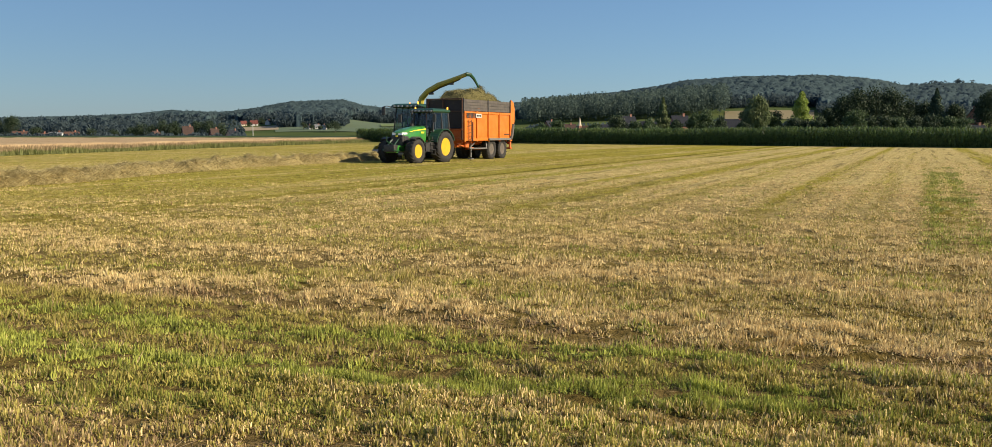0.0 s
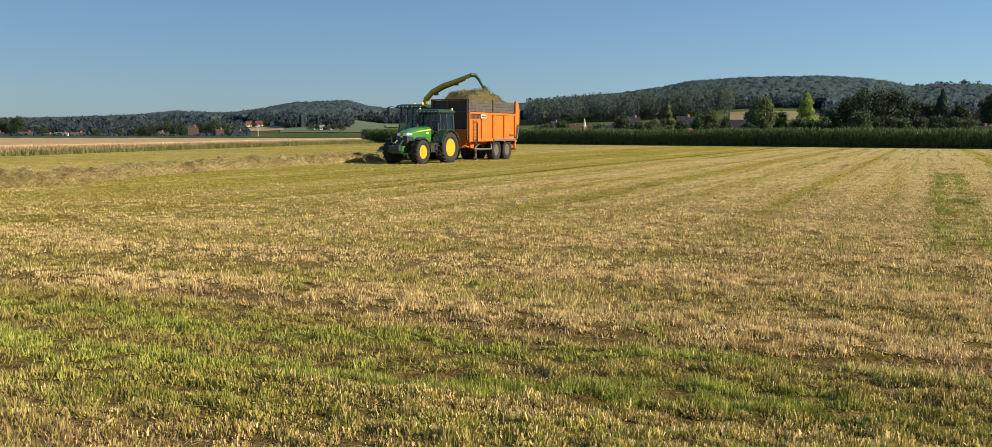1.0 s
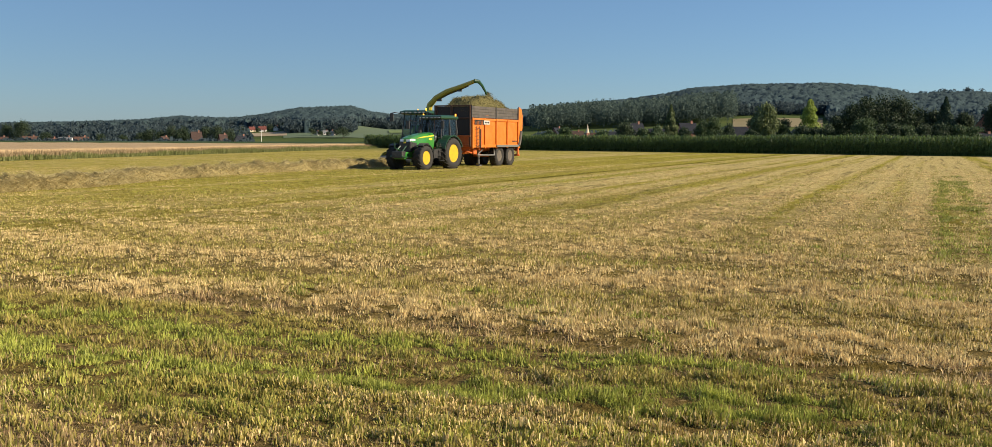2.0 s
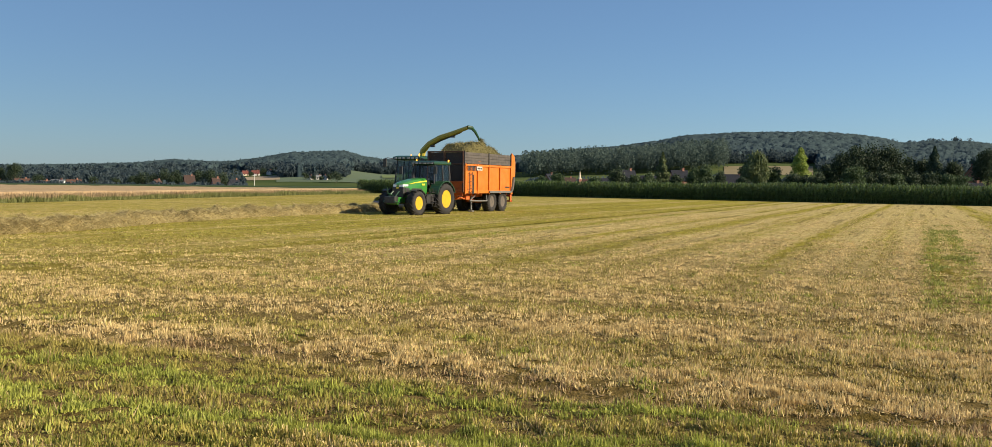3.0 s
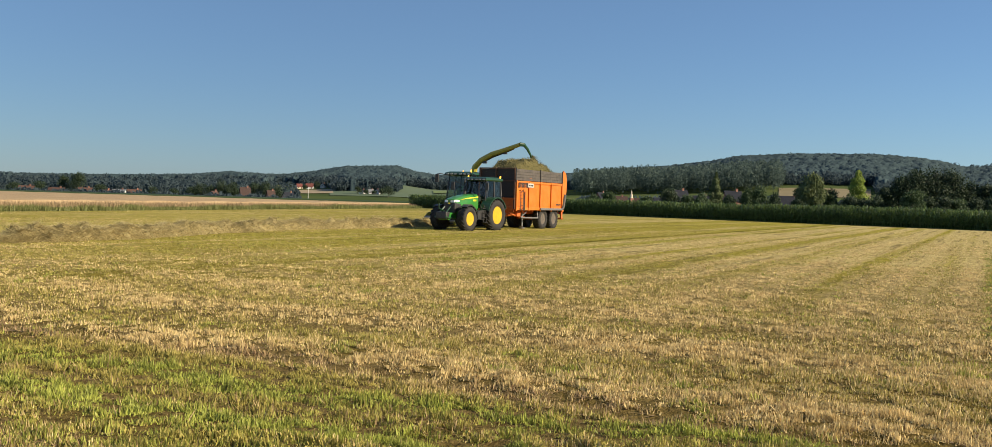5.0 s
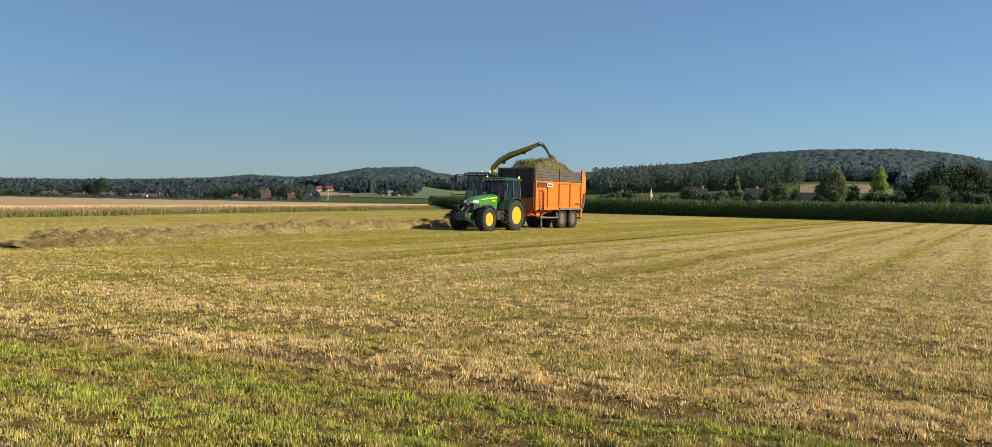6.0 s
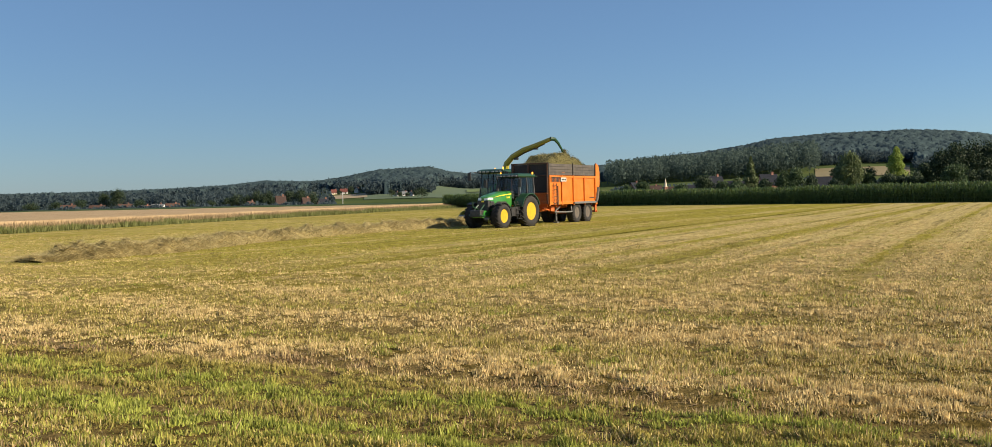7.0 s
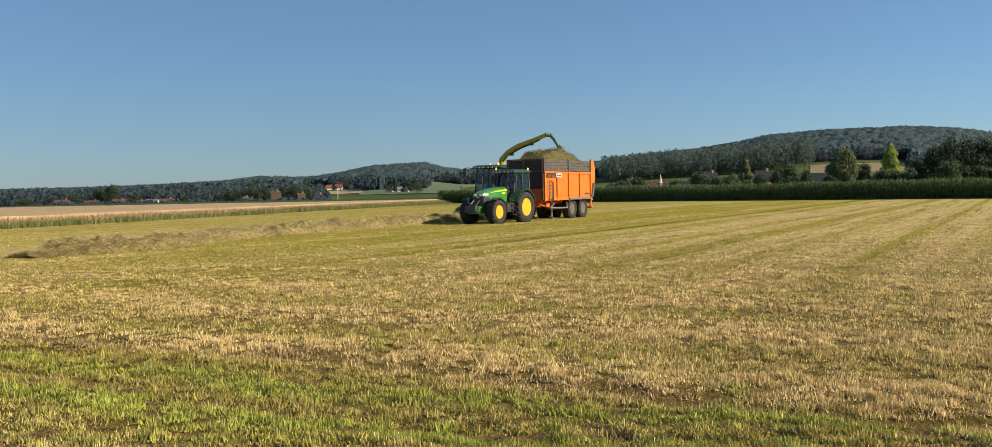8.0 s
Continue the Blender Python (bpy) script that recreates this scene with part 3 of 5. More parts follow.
far_field(M_FAR_GREEN, -0.24, -0.04, 700, 1030, "sloping green crop field at the foot of the wood")
far_field(M_FAR_LIGHT, -0.125, -0.085, 850, 940, "pale mown pasture strip on the slope", 1.2)
far_field(M_FAR_TAN, -0.306, -0.272, 1040, 1118, "ripe tan field on the slope beyond the village", 0.5)
far_field(M_FAR_TAN, -0.28, -0.236, 745, 865, "narrow ripe strip beyond the village", 0.5)
far_field(M_FAR_LIGHT, -0.48, -0.40, 690, 750, "pale pasture strip between the valley hedges", 0.5)
far_field(M_FAR_STUBBLE, -0.46, -0.385, 860, 930, "pale stubble strip on the far slope", 0.5)
far_field(M_FAR_STUBBLE, 0.248, 0.345, 800, 915, "ripe tan field below the wooded hill", 0.6)
slab("far_beet_field", [(-145.60, 212.80), (-13.44, 229.60), (-13.44, 263.20), (-168.00, 263.20)], -1.5, 0.62, M_FAR_DARK, "low dark green crop behind the wheat", "field", "stuff", 4.0)


# ---- woods on the hills ----
def leaf_quads(P, out, size, droop=0.0, stray=0.35):
    """A small card of leaves at each place, facing roughly outwards."""
    k = len(P)
    nrm = out + rng.normal(0, stray, (k, 3))
    nrm /= np.linalg.norm(nrm, axis=1)[:, None]
    up = np.tile((0.0, 0.0, 1.0), (k, 1)) + rng.normal(0, 0.5, (k, 3))
    a = np.cross(nrm, up)
    a /= np.maximum(1e-4, np.linalg.norm(a, axis=1))[:, None]
    b = np.cross(a, nrm)
    sz = (size * rng.uniform(0.5, 1.35, k))[:, None]
    a, b = a * sz, b * sz * (1 + droop)
    V = np.stack([P - a * 0.5 - b, P + a * 0.55 - b * 0.6, P + a * 0.45 + b, P - a * 0.6 + b * 0.7], 1).reshape(-1, 3)
    return V, np.arange(4 * k).reshape(k, 4)


# distance haze is put into these leaf colours as a pale blue lift
M_WOOD = leafy("hazy_far_wood_leaves", (0.060, 0.086, 0.093), (0.090, 0.122, 0.127), 0.9, 0.6)
M_POPLAR = leafy("hazy_poplar_leaves", (0.068, 0.100, 0.086), (0.108, 0.146, 0.118), 0.9, 0.5)


def wood(name, b0, b1, y0, y1, count, h, material, label, r=0.45, cards=18, floor=0.35, card=0.44):
    """Many crowns over the land, each a loose dome of leaf cards."""
    b = rng.uniform(b0, b1, count)
    y = np.sqrt(rng.uniform(y0 * y0, y1 * y1, count))
    x = b * y
    hh = h * rng.uniform(0.6, 1.25, count)
    rr = hh * r * rng.uniform(0.75, 1.2, count)
    i = np.repeat(np.arange(count), cards)
    d = rng.normal(0, 1, (len(i), 3))
    d[:, 2] = np.abs(d[:, 2]) - floor
    d /= np.linalg.norm(d, axis=1)[:, None]
    z = terrain(x, y)
    P = np.c_[x[i] + d[:, 0] * rr[i], y[i] + d[:, 1] * rr[i], z[i] + hh[i] * (0.52 + 0.48 * d[:, 2])] 
    ob = fast_mesh(name, *leaf_quads(P, d, rr[i] * card, 0.0, 0.8), material)
    return tagged(ob, label, "woodland", kind="stuff")


def canopy():
    """The closed roof of the hill woods: one lumpy sheet of touching crowns, and leaf clumps that break its surface."""
    B, Y = np.meshgrid(np.linspace(-0.74, 0.64, 760), np.concatenate([np.linspace(790, 1400, 122), np.linspace(1405, 1725, 75)]))
    X = B * Y
    cell = 8.0
    top = np.full(X.shape, 0.0)
    ci, cj = np.floor(X / cell), np.floor(Y / cell)
    for di in (-1, 0, 1):
        for dj in (-1, 0, 1):
            a, b = ci + di, cj + dj
            h1, h2, h3 = [np.mod(np.sin(a * p + b * q) * 43758.5453, 1.0) for p, q in ((12.9898, 78.233), (39.346, 11.135), (73.156, 52.235))]
            dd = ((X - (a + 0.1 + 0.8 * h1) * cell) ** 2 + (Y - (b + 0.1 + 0.8 * h2) * cell) ** 2) / (cell * (0.55 + 0.35 * h3)) ** 2
            top = np.maximum(top, (6.5 + 7.5 * h3) * (0.76 + 0.24 * np.sqrt(np.maximum(0, 1 - dd))))
    top = np.maximum(top, 5.0) + 1.1 * np.sin(X * 1.3 + 2 * np.sin(Y * 0.37)) * np.sin(Y * 0.9 + 2 * np.sin(X * 0.23)) + rng.uniform(-0.7, 0.7, X.shape)
    edge = 22 * np.sin(X * 0.045) + 14 * np.sin(X * 0.13 + 1) + 9 * np.sin(X * 0.41)
    # how near the wood comes, by bearing: it leaves the fields and the houses' slope free
    start = np.interp(B, [-0.74, -0.31, -0.306, -0.272, -0.268, -0.235, -0.225, -0.17, -0.16, -0.03, -0.02, 0.02, 0.022, 0.25, 0.252, 0.347, 0.35, 0.64],
                      [1010, 1020, 1120, 1120, 990, 960, 810, 810, 1030, 1050, 1000, 1000, 1040, 1040, 990, 990, 885, 885])
    wood_here = Y > start + edge * np.where((start < 850) | (start > 1100), 0.3, 0.8)
    Z = terrain(X, Y) + np.where(wood_here, top, -1.5)
    ny_, nx_ = X.shape
    i = np.arange(nx_ * ny_).reshape(ny_, nx_)
    F = np.stack([i[:-1, :-1], i[:-1, 1:], i[1:, 1:], i[1:, :-1]], -1).reshape(-1, 4)
    on = wood_here.ravel()[F].any(1)
    P = np.c_[X.ravel(), Y.ravel(), Z.ravel()]
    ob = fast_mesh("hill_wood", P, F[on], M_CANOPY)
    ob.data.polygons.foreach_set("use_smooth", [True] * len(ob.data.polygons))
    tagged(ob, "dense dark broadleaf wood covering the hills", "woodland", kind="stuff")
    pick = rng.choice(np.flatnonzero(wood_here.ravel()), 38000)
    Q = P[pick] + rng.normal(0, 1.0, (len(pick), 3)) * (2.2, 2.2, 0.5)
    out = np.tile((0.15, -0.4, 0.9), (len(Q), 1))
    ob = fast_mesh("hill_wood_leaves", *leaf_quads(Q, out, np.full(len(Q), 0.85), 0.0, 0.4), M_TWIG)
    tagged(ob, "leaf clumps standing out of the hill wood's crowns", "woodland", kind="stuff")


# the blue of distant air is mixed into both hill wood colours
M_TWIG = leafy("hazy_hill_wood_clumps", (0.030, 0.048, 0.053), (0.055, 0.081, 0.084), 0.9, 0.5)
M_CANOPY = crop_material("hazy_wood_canopy", (0.030, 0.048, 0.052), (0.055, 0.082, 0.084), 0.35)
canopy()
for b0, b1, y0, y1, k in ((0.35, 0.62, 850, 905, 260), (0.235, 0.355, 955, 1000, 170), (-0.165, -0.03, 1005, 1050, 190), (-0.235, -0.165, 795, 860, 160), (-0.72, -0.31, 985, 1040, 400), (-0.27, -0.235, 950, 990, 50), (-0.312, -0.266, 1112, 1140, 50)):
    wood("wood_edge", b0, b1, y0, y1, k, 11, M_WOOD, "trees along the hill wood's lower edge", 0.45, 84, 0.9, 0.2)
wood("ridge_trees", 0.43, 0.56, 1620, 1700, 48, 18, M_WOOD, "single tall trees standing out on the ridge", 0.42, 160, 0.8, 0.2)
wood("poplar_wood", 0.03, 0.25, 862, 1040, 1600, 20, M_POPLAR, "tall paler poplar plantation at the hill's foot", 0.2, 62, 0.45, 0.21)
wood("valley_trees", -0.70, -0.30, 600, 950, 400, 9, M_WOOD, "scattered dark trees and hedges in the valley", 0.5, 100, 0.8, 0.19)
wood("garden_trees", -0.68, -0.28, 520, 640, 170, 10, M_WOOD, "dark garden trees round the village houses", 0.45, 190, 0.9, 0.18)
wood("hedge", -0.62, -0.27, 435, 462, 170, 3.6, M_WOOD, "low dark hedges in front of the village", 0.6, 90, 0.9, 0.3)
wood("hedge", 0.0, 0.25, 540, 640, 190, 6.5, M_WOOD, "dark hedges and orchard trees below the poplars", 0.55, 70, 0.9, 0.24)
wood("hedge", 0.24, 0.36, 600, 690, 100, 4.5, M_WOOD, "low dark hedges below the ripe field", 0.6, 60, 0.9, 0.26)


# ---- vehicles ----
M_GREEN = plain("green_vehicle_paint", (0.022, 0.185, 0.026), 0.3, 0, 0.15, 3, (0.09, 0.17, 0.04), 0, 0.4)
M_DKGREEN = plain("dark_green_paint", (0.011, 0.05, 0.019), 0.35, 0, 0.2, 3, (0.022, 0.05, 0.024))
M_YELLOW = plain("yellow_rim_paint", (0.58, 0.36, 0.006), 0.45, 0, 0.15, 5, (0.3, 0.17, 0.025))
M_STRIPE = plain("yellow_stripe_paint", (0.80, 0.62, 0.03), 0.4, 0, 0.05, 4)
M_TYRE = plain("tyre_rubber", (0.015, 0.014, 0.013), 0.85, 0, 0.35, 5, (0.034, 0.029, 0.022), 0.004)
M_BLACK = plain("black_plastic", (0.018, 0.018, 0.019), 0.5, 0, 0.3, 6, (0.06, 0.05, 0.04))
M_STEEL = plain("worn_grey_steel", (0.23, 0.23, 0.22), 0.5, 0.6, 0.3, 8, (0.16, 0.12, 0.08))
M_ORANGE = plain("orange_trailer_paint", (0.57, 0.138, 0.007), 0.42, 0, 0.14, 2.2, (0.50, 0.175, 0.03))
M_DKORANGE = plain("dusty_shaded_orange", (0.58, 0.12, 0.015), 0.55, 0, 0.3, 5, (0.26, 0.10, 0.03))
M_BOARD = plain("weathered_grey_board", (0.06, 0.052, 0.046), 0.75, 0, 0.3, 3.5, (0.11, 0.09, 0.07), 0.004)
M_SCREEN = plain("dark_wire_screen", (0.035, 0.026, 0.022), 0.8, 0, 0.4, 20, None, 0.004)
M_RIMGREY = plain("grey_wheel_rim", (0.095, 0.085, 0.072), 0.6, 0.2, 0.3, 6, (0.2, 0.14, 0.09))
M_BROWNFRAME = plain("dark_brown_frame", (0.10, 0.04, 0.018), 0.7, 0, 0.35, 5, (0.06, 0.04, 0.03))
M_WHITE = plain("white_sign_enamel", (0.52, 0.49, 0.44), 0.5, 0, 0.1, 6)
M_PIPE = plain("galvanised_rail", (0.17, 0.165, 0.155), 0.5, 0.3, 0.15, 6)
M_INSIDE = plain("dark_cab_interior", (0.02, 0.02, 0.022), 0.8, 0, 0.3, 5)
M_SPOUT = plain("yellow_green_spout_paint", (0.44, 0.35, 0.035), 0.5, 0, 0.3, 3, (0.22, 0.19, 0.05))


def glow(name, col, strength):
    m, nt, b = mat_new(name)
    b.inputs["Base Color"].default_value = (*col, 1)
    b.inputs["Emission Color"].default_value = (*col, 1)
    b.inputs["Emission Strength"].default_value = strength
    b.inputs["Roughness"].default_value = 0.25
    return m


M_AMBER = glow("lit_amber_beacon", (1.0, 0.36, 0.04), 1.6)
M_WORKLAMP = plain("work_lamp_lens", (0.26, 0.27, 0.27), 0.2, 0.2, 0.2, 6)
M_LAMP = plain("clear_lamp_lens", (0.72, 0.72, 0.70), 0.12, 0.2, 0.1, 6)


def glass_material():
    m, nt, b = mat_new("tinted_cab_glass")
    n = noise_out(nt, coords(nt), 2.0, 3)
    nt.links.new(ramp(nt, n, [(0.3, (0.50, 0.58, 0.56)), (0.7, (0.58, 0.66, 0.64))]), b.inputs["Base Color"])
    b.inputs["Transmission Weight"].default_value = 1.0
    b.inputs["Roughness"].default_value = 0.03
    b.inputs["IOR"].default_value = 1.3
    return m


M_GLASS = glass_material()


def box(bm, x0, x1, y0, y1, z0, z1, bev=0.02, m=None):
    r = bmesh.ops.create_cube(bm, size=1.0)
    vs = r["verts"]
    bmesh.ops.transform(bm, matrix=Matrix.Translation(((x0 + x1) / 2, (y0 + y1) / 2, (z0 + z1) / 2)) @ Matrix.Diagonal((x1 - x0, y1 - y0, z1 - z0, 1)), verts=vs)
    if bev:
        es = list({e for v in vs for e in v.link_edges})
        r2 = bmesh.ops.bevel(bm, geom=es, offset=min(bev, 0.45 * min(x1 - x0, y1 - y0, z1 - z0)), segments=2, affect="EDGES", profile=0.6)
        vs = list({v for f in r2["faces"] for v in f.verts} | {v for v in vs if v.is_valid})
    if m is not None:
        bmesh.ops.transform(bm, matrix=m, verts=[v for v in vs if v.is_valid])


def boxes(*rows, bev=0.02):
    bm = bmesh.new()
    for row in rows:
        box(bm, *row, bev=bev)
    return bm


def prism(bm, outline, x0, x1):
    """A plate of outline (y, z) between x0 and x1."""
    a = [bm.verts.new((x0, y, z)) for y, z in outline]
    b = [bm.verts.new((x1, y, z)) for y, z in outline]
    bm.faces.new(a)
    bm.faces.new(b[::-1])
    for i in range(len(a)):
        j = (i + 1) % len(a)
        bm.faces.new((a[j], a[i], b[i], b[j]))
    bmesh.ops.recalc_face_normals(bm, faces=bm.faces)


def tube(bm, pts, rad, seg=8, flat=1.0):
    """A round bar along pts; rad may be one number or one for each point."""
    pts = [Vector(q) for q in pts]
    rads = rad if isinstance(rad, (list, tuple)) else [rad] * len(pts)
    rings = []
    for i, q in enumerate(pts):
        d = (pts[min(i + 1, len(pts) - 1)] - pts[max(i - 1, 0)]).normalized()
        s = d.cross(Vector((0, 0, 1)))
        s = s.normalized() if s.length > 1e-3 else Vector((1, 0, 0))
        t = s.cross(d)
        rings.append([bm.verts.new(q + (s * math.cos(2 * math.pi * k / seg) * flat + t * math.sin(2 * math.pi * k / seg)) * rads[i]) for k in range(seg)])
    for a, b in zip(rings, rings[1:]):
        for k in range(seg):
            bm.faces.new((a[k], a[(k + 1) % seg], b[(k + 1) % seg], b[k]))
    bm.faces.new(rings[0][::-1])
    bm.faces.new(rings[-1])


def lathe(bm, profile, seg, cx, cy, cz):
    """Turns (x, radius) about the axle, which runs along x."""
    rings = []
    for x, r in profile:
        rings.append([bm.verts.new((cx + x, cy + r * math.cos(2 * math.pi * k / seg), cz + r * math.sin(2 * math.pi * k / seg))) for k in range(seg)])
    for a, b in zip(rings, rings[1:]):
        for k in range(seg):
            bm.faces.new((a[k], a[(k + 1) % seg], b[(k + 1) % seg], b[k]))
    bm.faces.new(rings[0][::-1])
    bm.faces.new(rings[-1])
    bmesh.ops.recalc_face_normals(bm, faces=bm.faces)
    for f in bm.faces:
        f.smooth = len(f.verts) == 4


def wheel(parent, x, y, r, w, rim_r, side, rim_mat, lugs=20, lug_h=0.035):
    """Tyre with raised lugs, and a dished rim with a hub; side -1 shows its dish to -x."""
    z = r - 0.02
    bm = bmesh.new()
    h = w / 2
    lathe(bm, [(-h * 0.72, rim_r), (-h * 0.95, rim_r + 0.05), (-h, (r + rim_r) / 2), (-h * 0.88, r * 0.95), (-h * 0.6, r), (h * 0.6, r), (h * 0.88, r * 0.95), (h, (r + rim_r) / 2), (h * 0.95, rim_r + 0.05), (h * 0.72, rim_r)], 40, x, y, z)
    for k in range(lugs):
        for s in (-1, 1):
            a = 2 * math.pi * (k + (0.5 if s > 0 else 0)) / lugs
            m = Matrix.Translation((x, y, z)) @ Matrix.Rotation(a, 4, "X") @ Matrix.Translation((s * h * 0.5, 0, r)) @ Matrix.Rotation(s * 0.7, 4, "Z")
            box(bm, -h * 0.55, h * 0.55, -0.025, 0.025, -0.03, lug_h, 0, m)
    ty = part("wheel", bm, M_TYRE, parent, "dusty black ribbed rubber tyre")
    bm = bmesh.new()
    s = side
    lathe(bm, [(s * h * 0.74, rim_r + 0.012), (s * h * 0.80, rim_r), (s * h * 0.70, rim_r * 0.9), (s * h * 0.05, rim_r * 0.8), (s * h * -0.1, rim_r * 0.6), (s * h * 0.0, rim_r * 0.36), (s * h * 0.45, rim_r * 0.3), (s * h * 0.5, rim_r * 0.2), (s * h * 0.5, 0.02)], 32, x, y, z)
    for k in range(8):
        a = 2 * math.pi * k / 8
        m = Matrix.Translation((x, y, z)) @ Matrix.Rotation(a, 4, "X") @ Matrix.Translation((s * h * 0.2, 0, rim_r * 0.47))
        box(bm, -0.03, 0.03, -0.025, 0.025, -0.025, 0.025, 0.005, m)
    part("rim", bm, rim_mat, ty, "yellow painted dished rim" if rim_mat is M_YELLOW else "dusty grey steel rim")
    return ty


def loft(bm, sections):
    """Closed skin through sections of equal counts of points."""
    rings = [[bm.verts.new(q) for q in s] for s in sections]
    k = len(rings[0])
    for a, b in zip(rings, rings[1:]):
        for i in range(k):
            bm.faces.new((a[i], a[(i + 1) % k], b[(i + 1) % k], b[i]))
    bm.faces.new(rings[0])
    bm.faces.new(rings[-1][::-1])
    bmesh.ops.recalc_face_normals(bm, faces=bm.faces)


def arch(r0, r1, a0, a1, cy, cz, n=14):
    """Outline of a mudguard: an arc band in (y, z)."""
    A = [a0 + (a1 - a0) * i / n for i in range(n + 1)]
    return [(cy + r1 * math.cos(a), cz + r1 * math.sin(a)) for a in A] + [(cy + r0 * math.cos(a), cz + r0 * math.sin(a)) for a in reversed(A)]


RZ = 180 - 25
AXLE = (-4.08, 55.66)   # the tractor's rear axle on the field


def tractor():
    t = new("tractor")
    t.matrix_world = pose(AXLE[0] + 0.22, AXLE[1], 0, 0, 0, RZ - 4)
    tagged(t, "green tractor with yellow wheels towing an orange trailer", "tractor")
    for s in (-1, 1):
        wheel(t, s * 1.0, 0, 0.92, 0.62, 0.52, s, M_YELLOW, 20, 0.04)
        wheel(t, s * 0.95, 2.77, 0.70, 0.52, 0.38, s, M_YELLOW, 18, 0.035)
        bm = bmesh.new()
        prism(bm, arch(1.0, 1.05, radians(15), radians(160), 0, 0.92), s * 0.62, s * 1.28)
        part("rear_mudguard", bm, M_DKGREEN, t, "dark green rear mudguard")
        bm = bmesh.new()
        prism(bm, arch(0.77, 0.80, radians(60), radians(160), 2.77, 0.68), s * 0.74, s * 1.18)
        part("front_mudguard", bm, M_BLACK, t, "black plastic front mudguard")
    # bonnet: rounded sections that drop towards the nose
    secs = []
    for y, w, zb, zt in ((1.4, 0.47, 1.15, 2.14), (1.9, 0.465, 1.12, 2.12), (2.5, 0.45, 1.08, 2.05), (3.0, 0.43, 1.02, 1.96), (3.4, 0.41, 0.98, 1.87), (3.6, 0.37, 0.98, 1.80), (3.68, 0.30, 1.02, 1.73)):
        secs.append([(-w, y, zb), (-w * 1.03, y, (zb + zt) / 2), (-w, y, zt - 0.16), (-w * 0.8, y, zt - 0.04), (-w * 0.35, y, zt), (w * 0.35, y, zt), (w * 0.8, y, zt - 0.04), (w, y, zt - 0.16), (w * 1.03, y, (zb + zt) / 2), (w, y, zb)])
    bm = bmesh.new()
    loft(bm, secs)
    hood = part("bonnet", bm, M_GREEN, t, "glossy green bonnet")
    for s in (-1, 1):
        bm = bmesh.new()
        prism(bm, [(1.42, 1.99), (2.6, 1.88), (3.3, 1.76), (2.6, 1.83), (1.42, 1.92)], s * 0.472, s * 0.486)
        part("stripe", bm, M_STRIPE, hood, "yellow side stripe")
        bm = boxes((s * 0.44 - 0.035, s * 0.44 + 0.035, 1.9, 2.9, 1.2, 1.52), bev=0.02)
        for k in range(5):
            box(bm, s * 0.48 - 0.01, s * 0.48 + 0.01, 1.95, 2.85, 1.23 + 0.06 * k, 1.25 + 0.06 * k, 0)
        part("side_grille", bm, M_BLACK, hood)
        bm = bmesh.new()
        loft(bm, [[(s * 0.10, 3.60, 1.60), (s * 0.10, 3.71, 1.60), (s * 0.10, 3.71, 1.72), (s * 0.10, 3.60, 1.74)], [(s * 0.33, 3.52, 1.60), (s * 0.33, 3.68, 1.61), (s * 0.33, 3.66, 1.74), (s * 0.33, 3.52, 1.76)],
                  [(s * 0.445, 3.28, 1.64), (s * 0.445, 3.40, 1.64), (s * 0.445, 3.38, 1.74), (s * 0.445, 3.28, 1.75)]])
        part("headlamp", bm, M_LAMP, hood, "clear headlamp")
    bm = boxes((-0.40, 0.40, 3.42, 3.70, 1.0, 1.60), (-0.435, 0.435, 2.95, 3.5, 1.12, 1.56), bev=0.05)
    for k in range(6):
        box(bm, -0.33, 0.33, 3.70, 3.725, 1.06 + 0.08 * k, 1.09 + 0.08 * k, 0)
    part("grille", bm, M_BLACK, hood, "black nose grille")
    part("badge", boxes((-0.07, 0.07, 3.72, 3.735, 1.50, 1.58), bev=0.004), M_STRIPE, hood, "small yellow nose badge")
    part("front_support", boxes((-0.30, 0.30, 2.9, 3.75, 0.66, 1.02), (-0.36, 0.36, 3.6, 3.82, 0.6, 0.95), bev=0.05), M_GREEN, t, "green front axle support")
    for s in (-1, 1):
        for k in range(3):
            part("lettering_bar", boxes((s * 0.482 - 0.006, s * 0.482 + 0.006, 1.62 + 0.12 * k, 1.70 + 0.12 * k, 1.70, 1.80), bev=0), M_STRIPE, hood, "yellow bar of lettering")
    part("chassis", boxes((-0.34, 0.34, -0.5, 3.3, 0.62, 1.18), (-0.95, 0.95, -0.16, 0.16, 0.76, 1.08), (-0.85, 0.85, 2.68, 2.86, 0.58, 0.80), (-0.42, 0.42, 1.1, 2.2, 0.9, 1.2), bev=0.04), M_BLACK, t, "dark engine block and axles")
    bm = bmesh.new()
    loft(bm, [[(-1.0, 0.95, 0.62), (-1.0, 0.95, 1.2), (-0.4, 0.95, 1.2), (-0.4, 0.95, 0.62)], [(-1.0, 1.75, 0.66), (-1.0, 1.75, 1.14), (-0.4, 1.75, 1.14), (-0.4, 1.75, 0.66)]])
    part("fuel_tank", bm, M_BLACK, t)
    # front linkage and ballast
    part("ballast_block", boxes((-0.36, 0.36, 4.1, 4.5, 0.66, 1.06), (-0.2, 0.2, 3.9, 4.15, 0.72, 0.98), bev=0.05), M_BLACK, t, "dark grey front ballast block")
    bm = bmesh.new()
    for s in (-1, 1):
        tube(bm, [(s * 0.34, 3.3, 0.72), (s * 0.36, 3.7, 0.7), (s * 0.36, 4.1, 0.78)], 0.05)
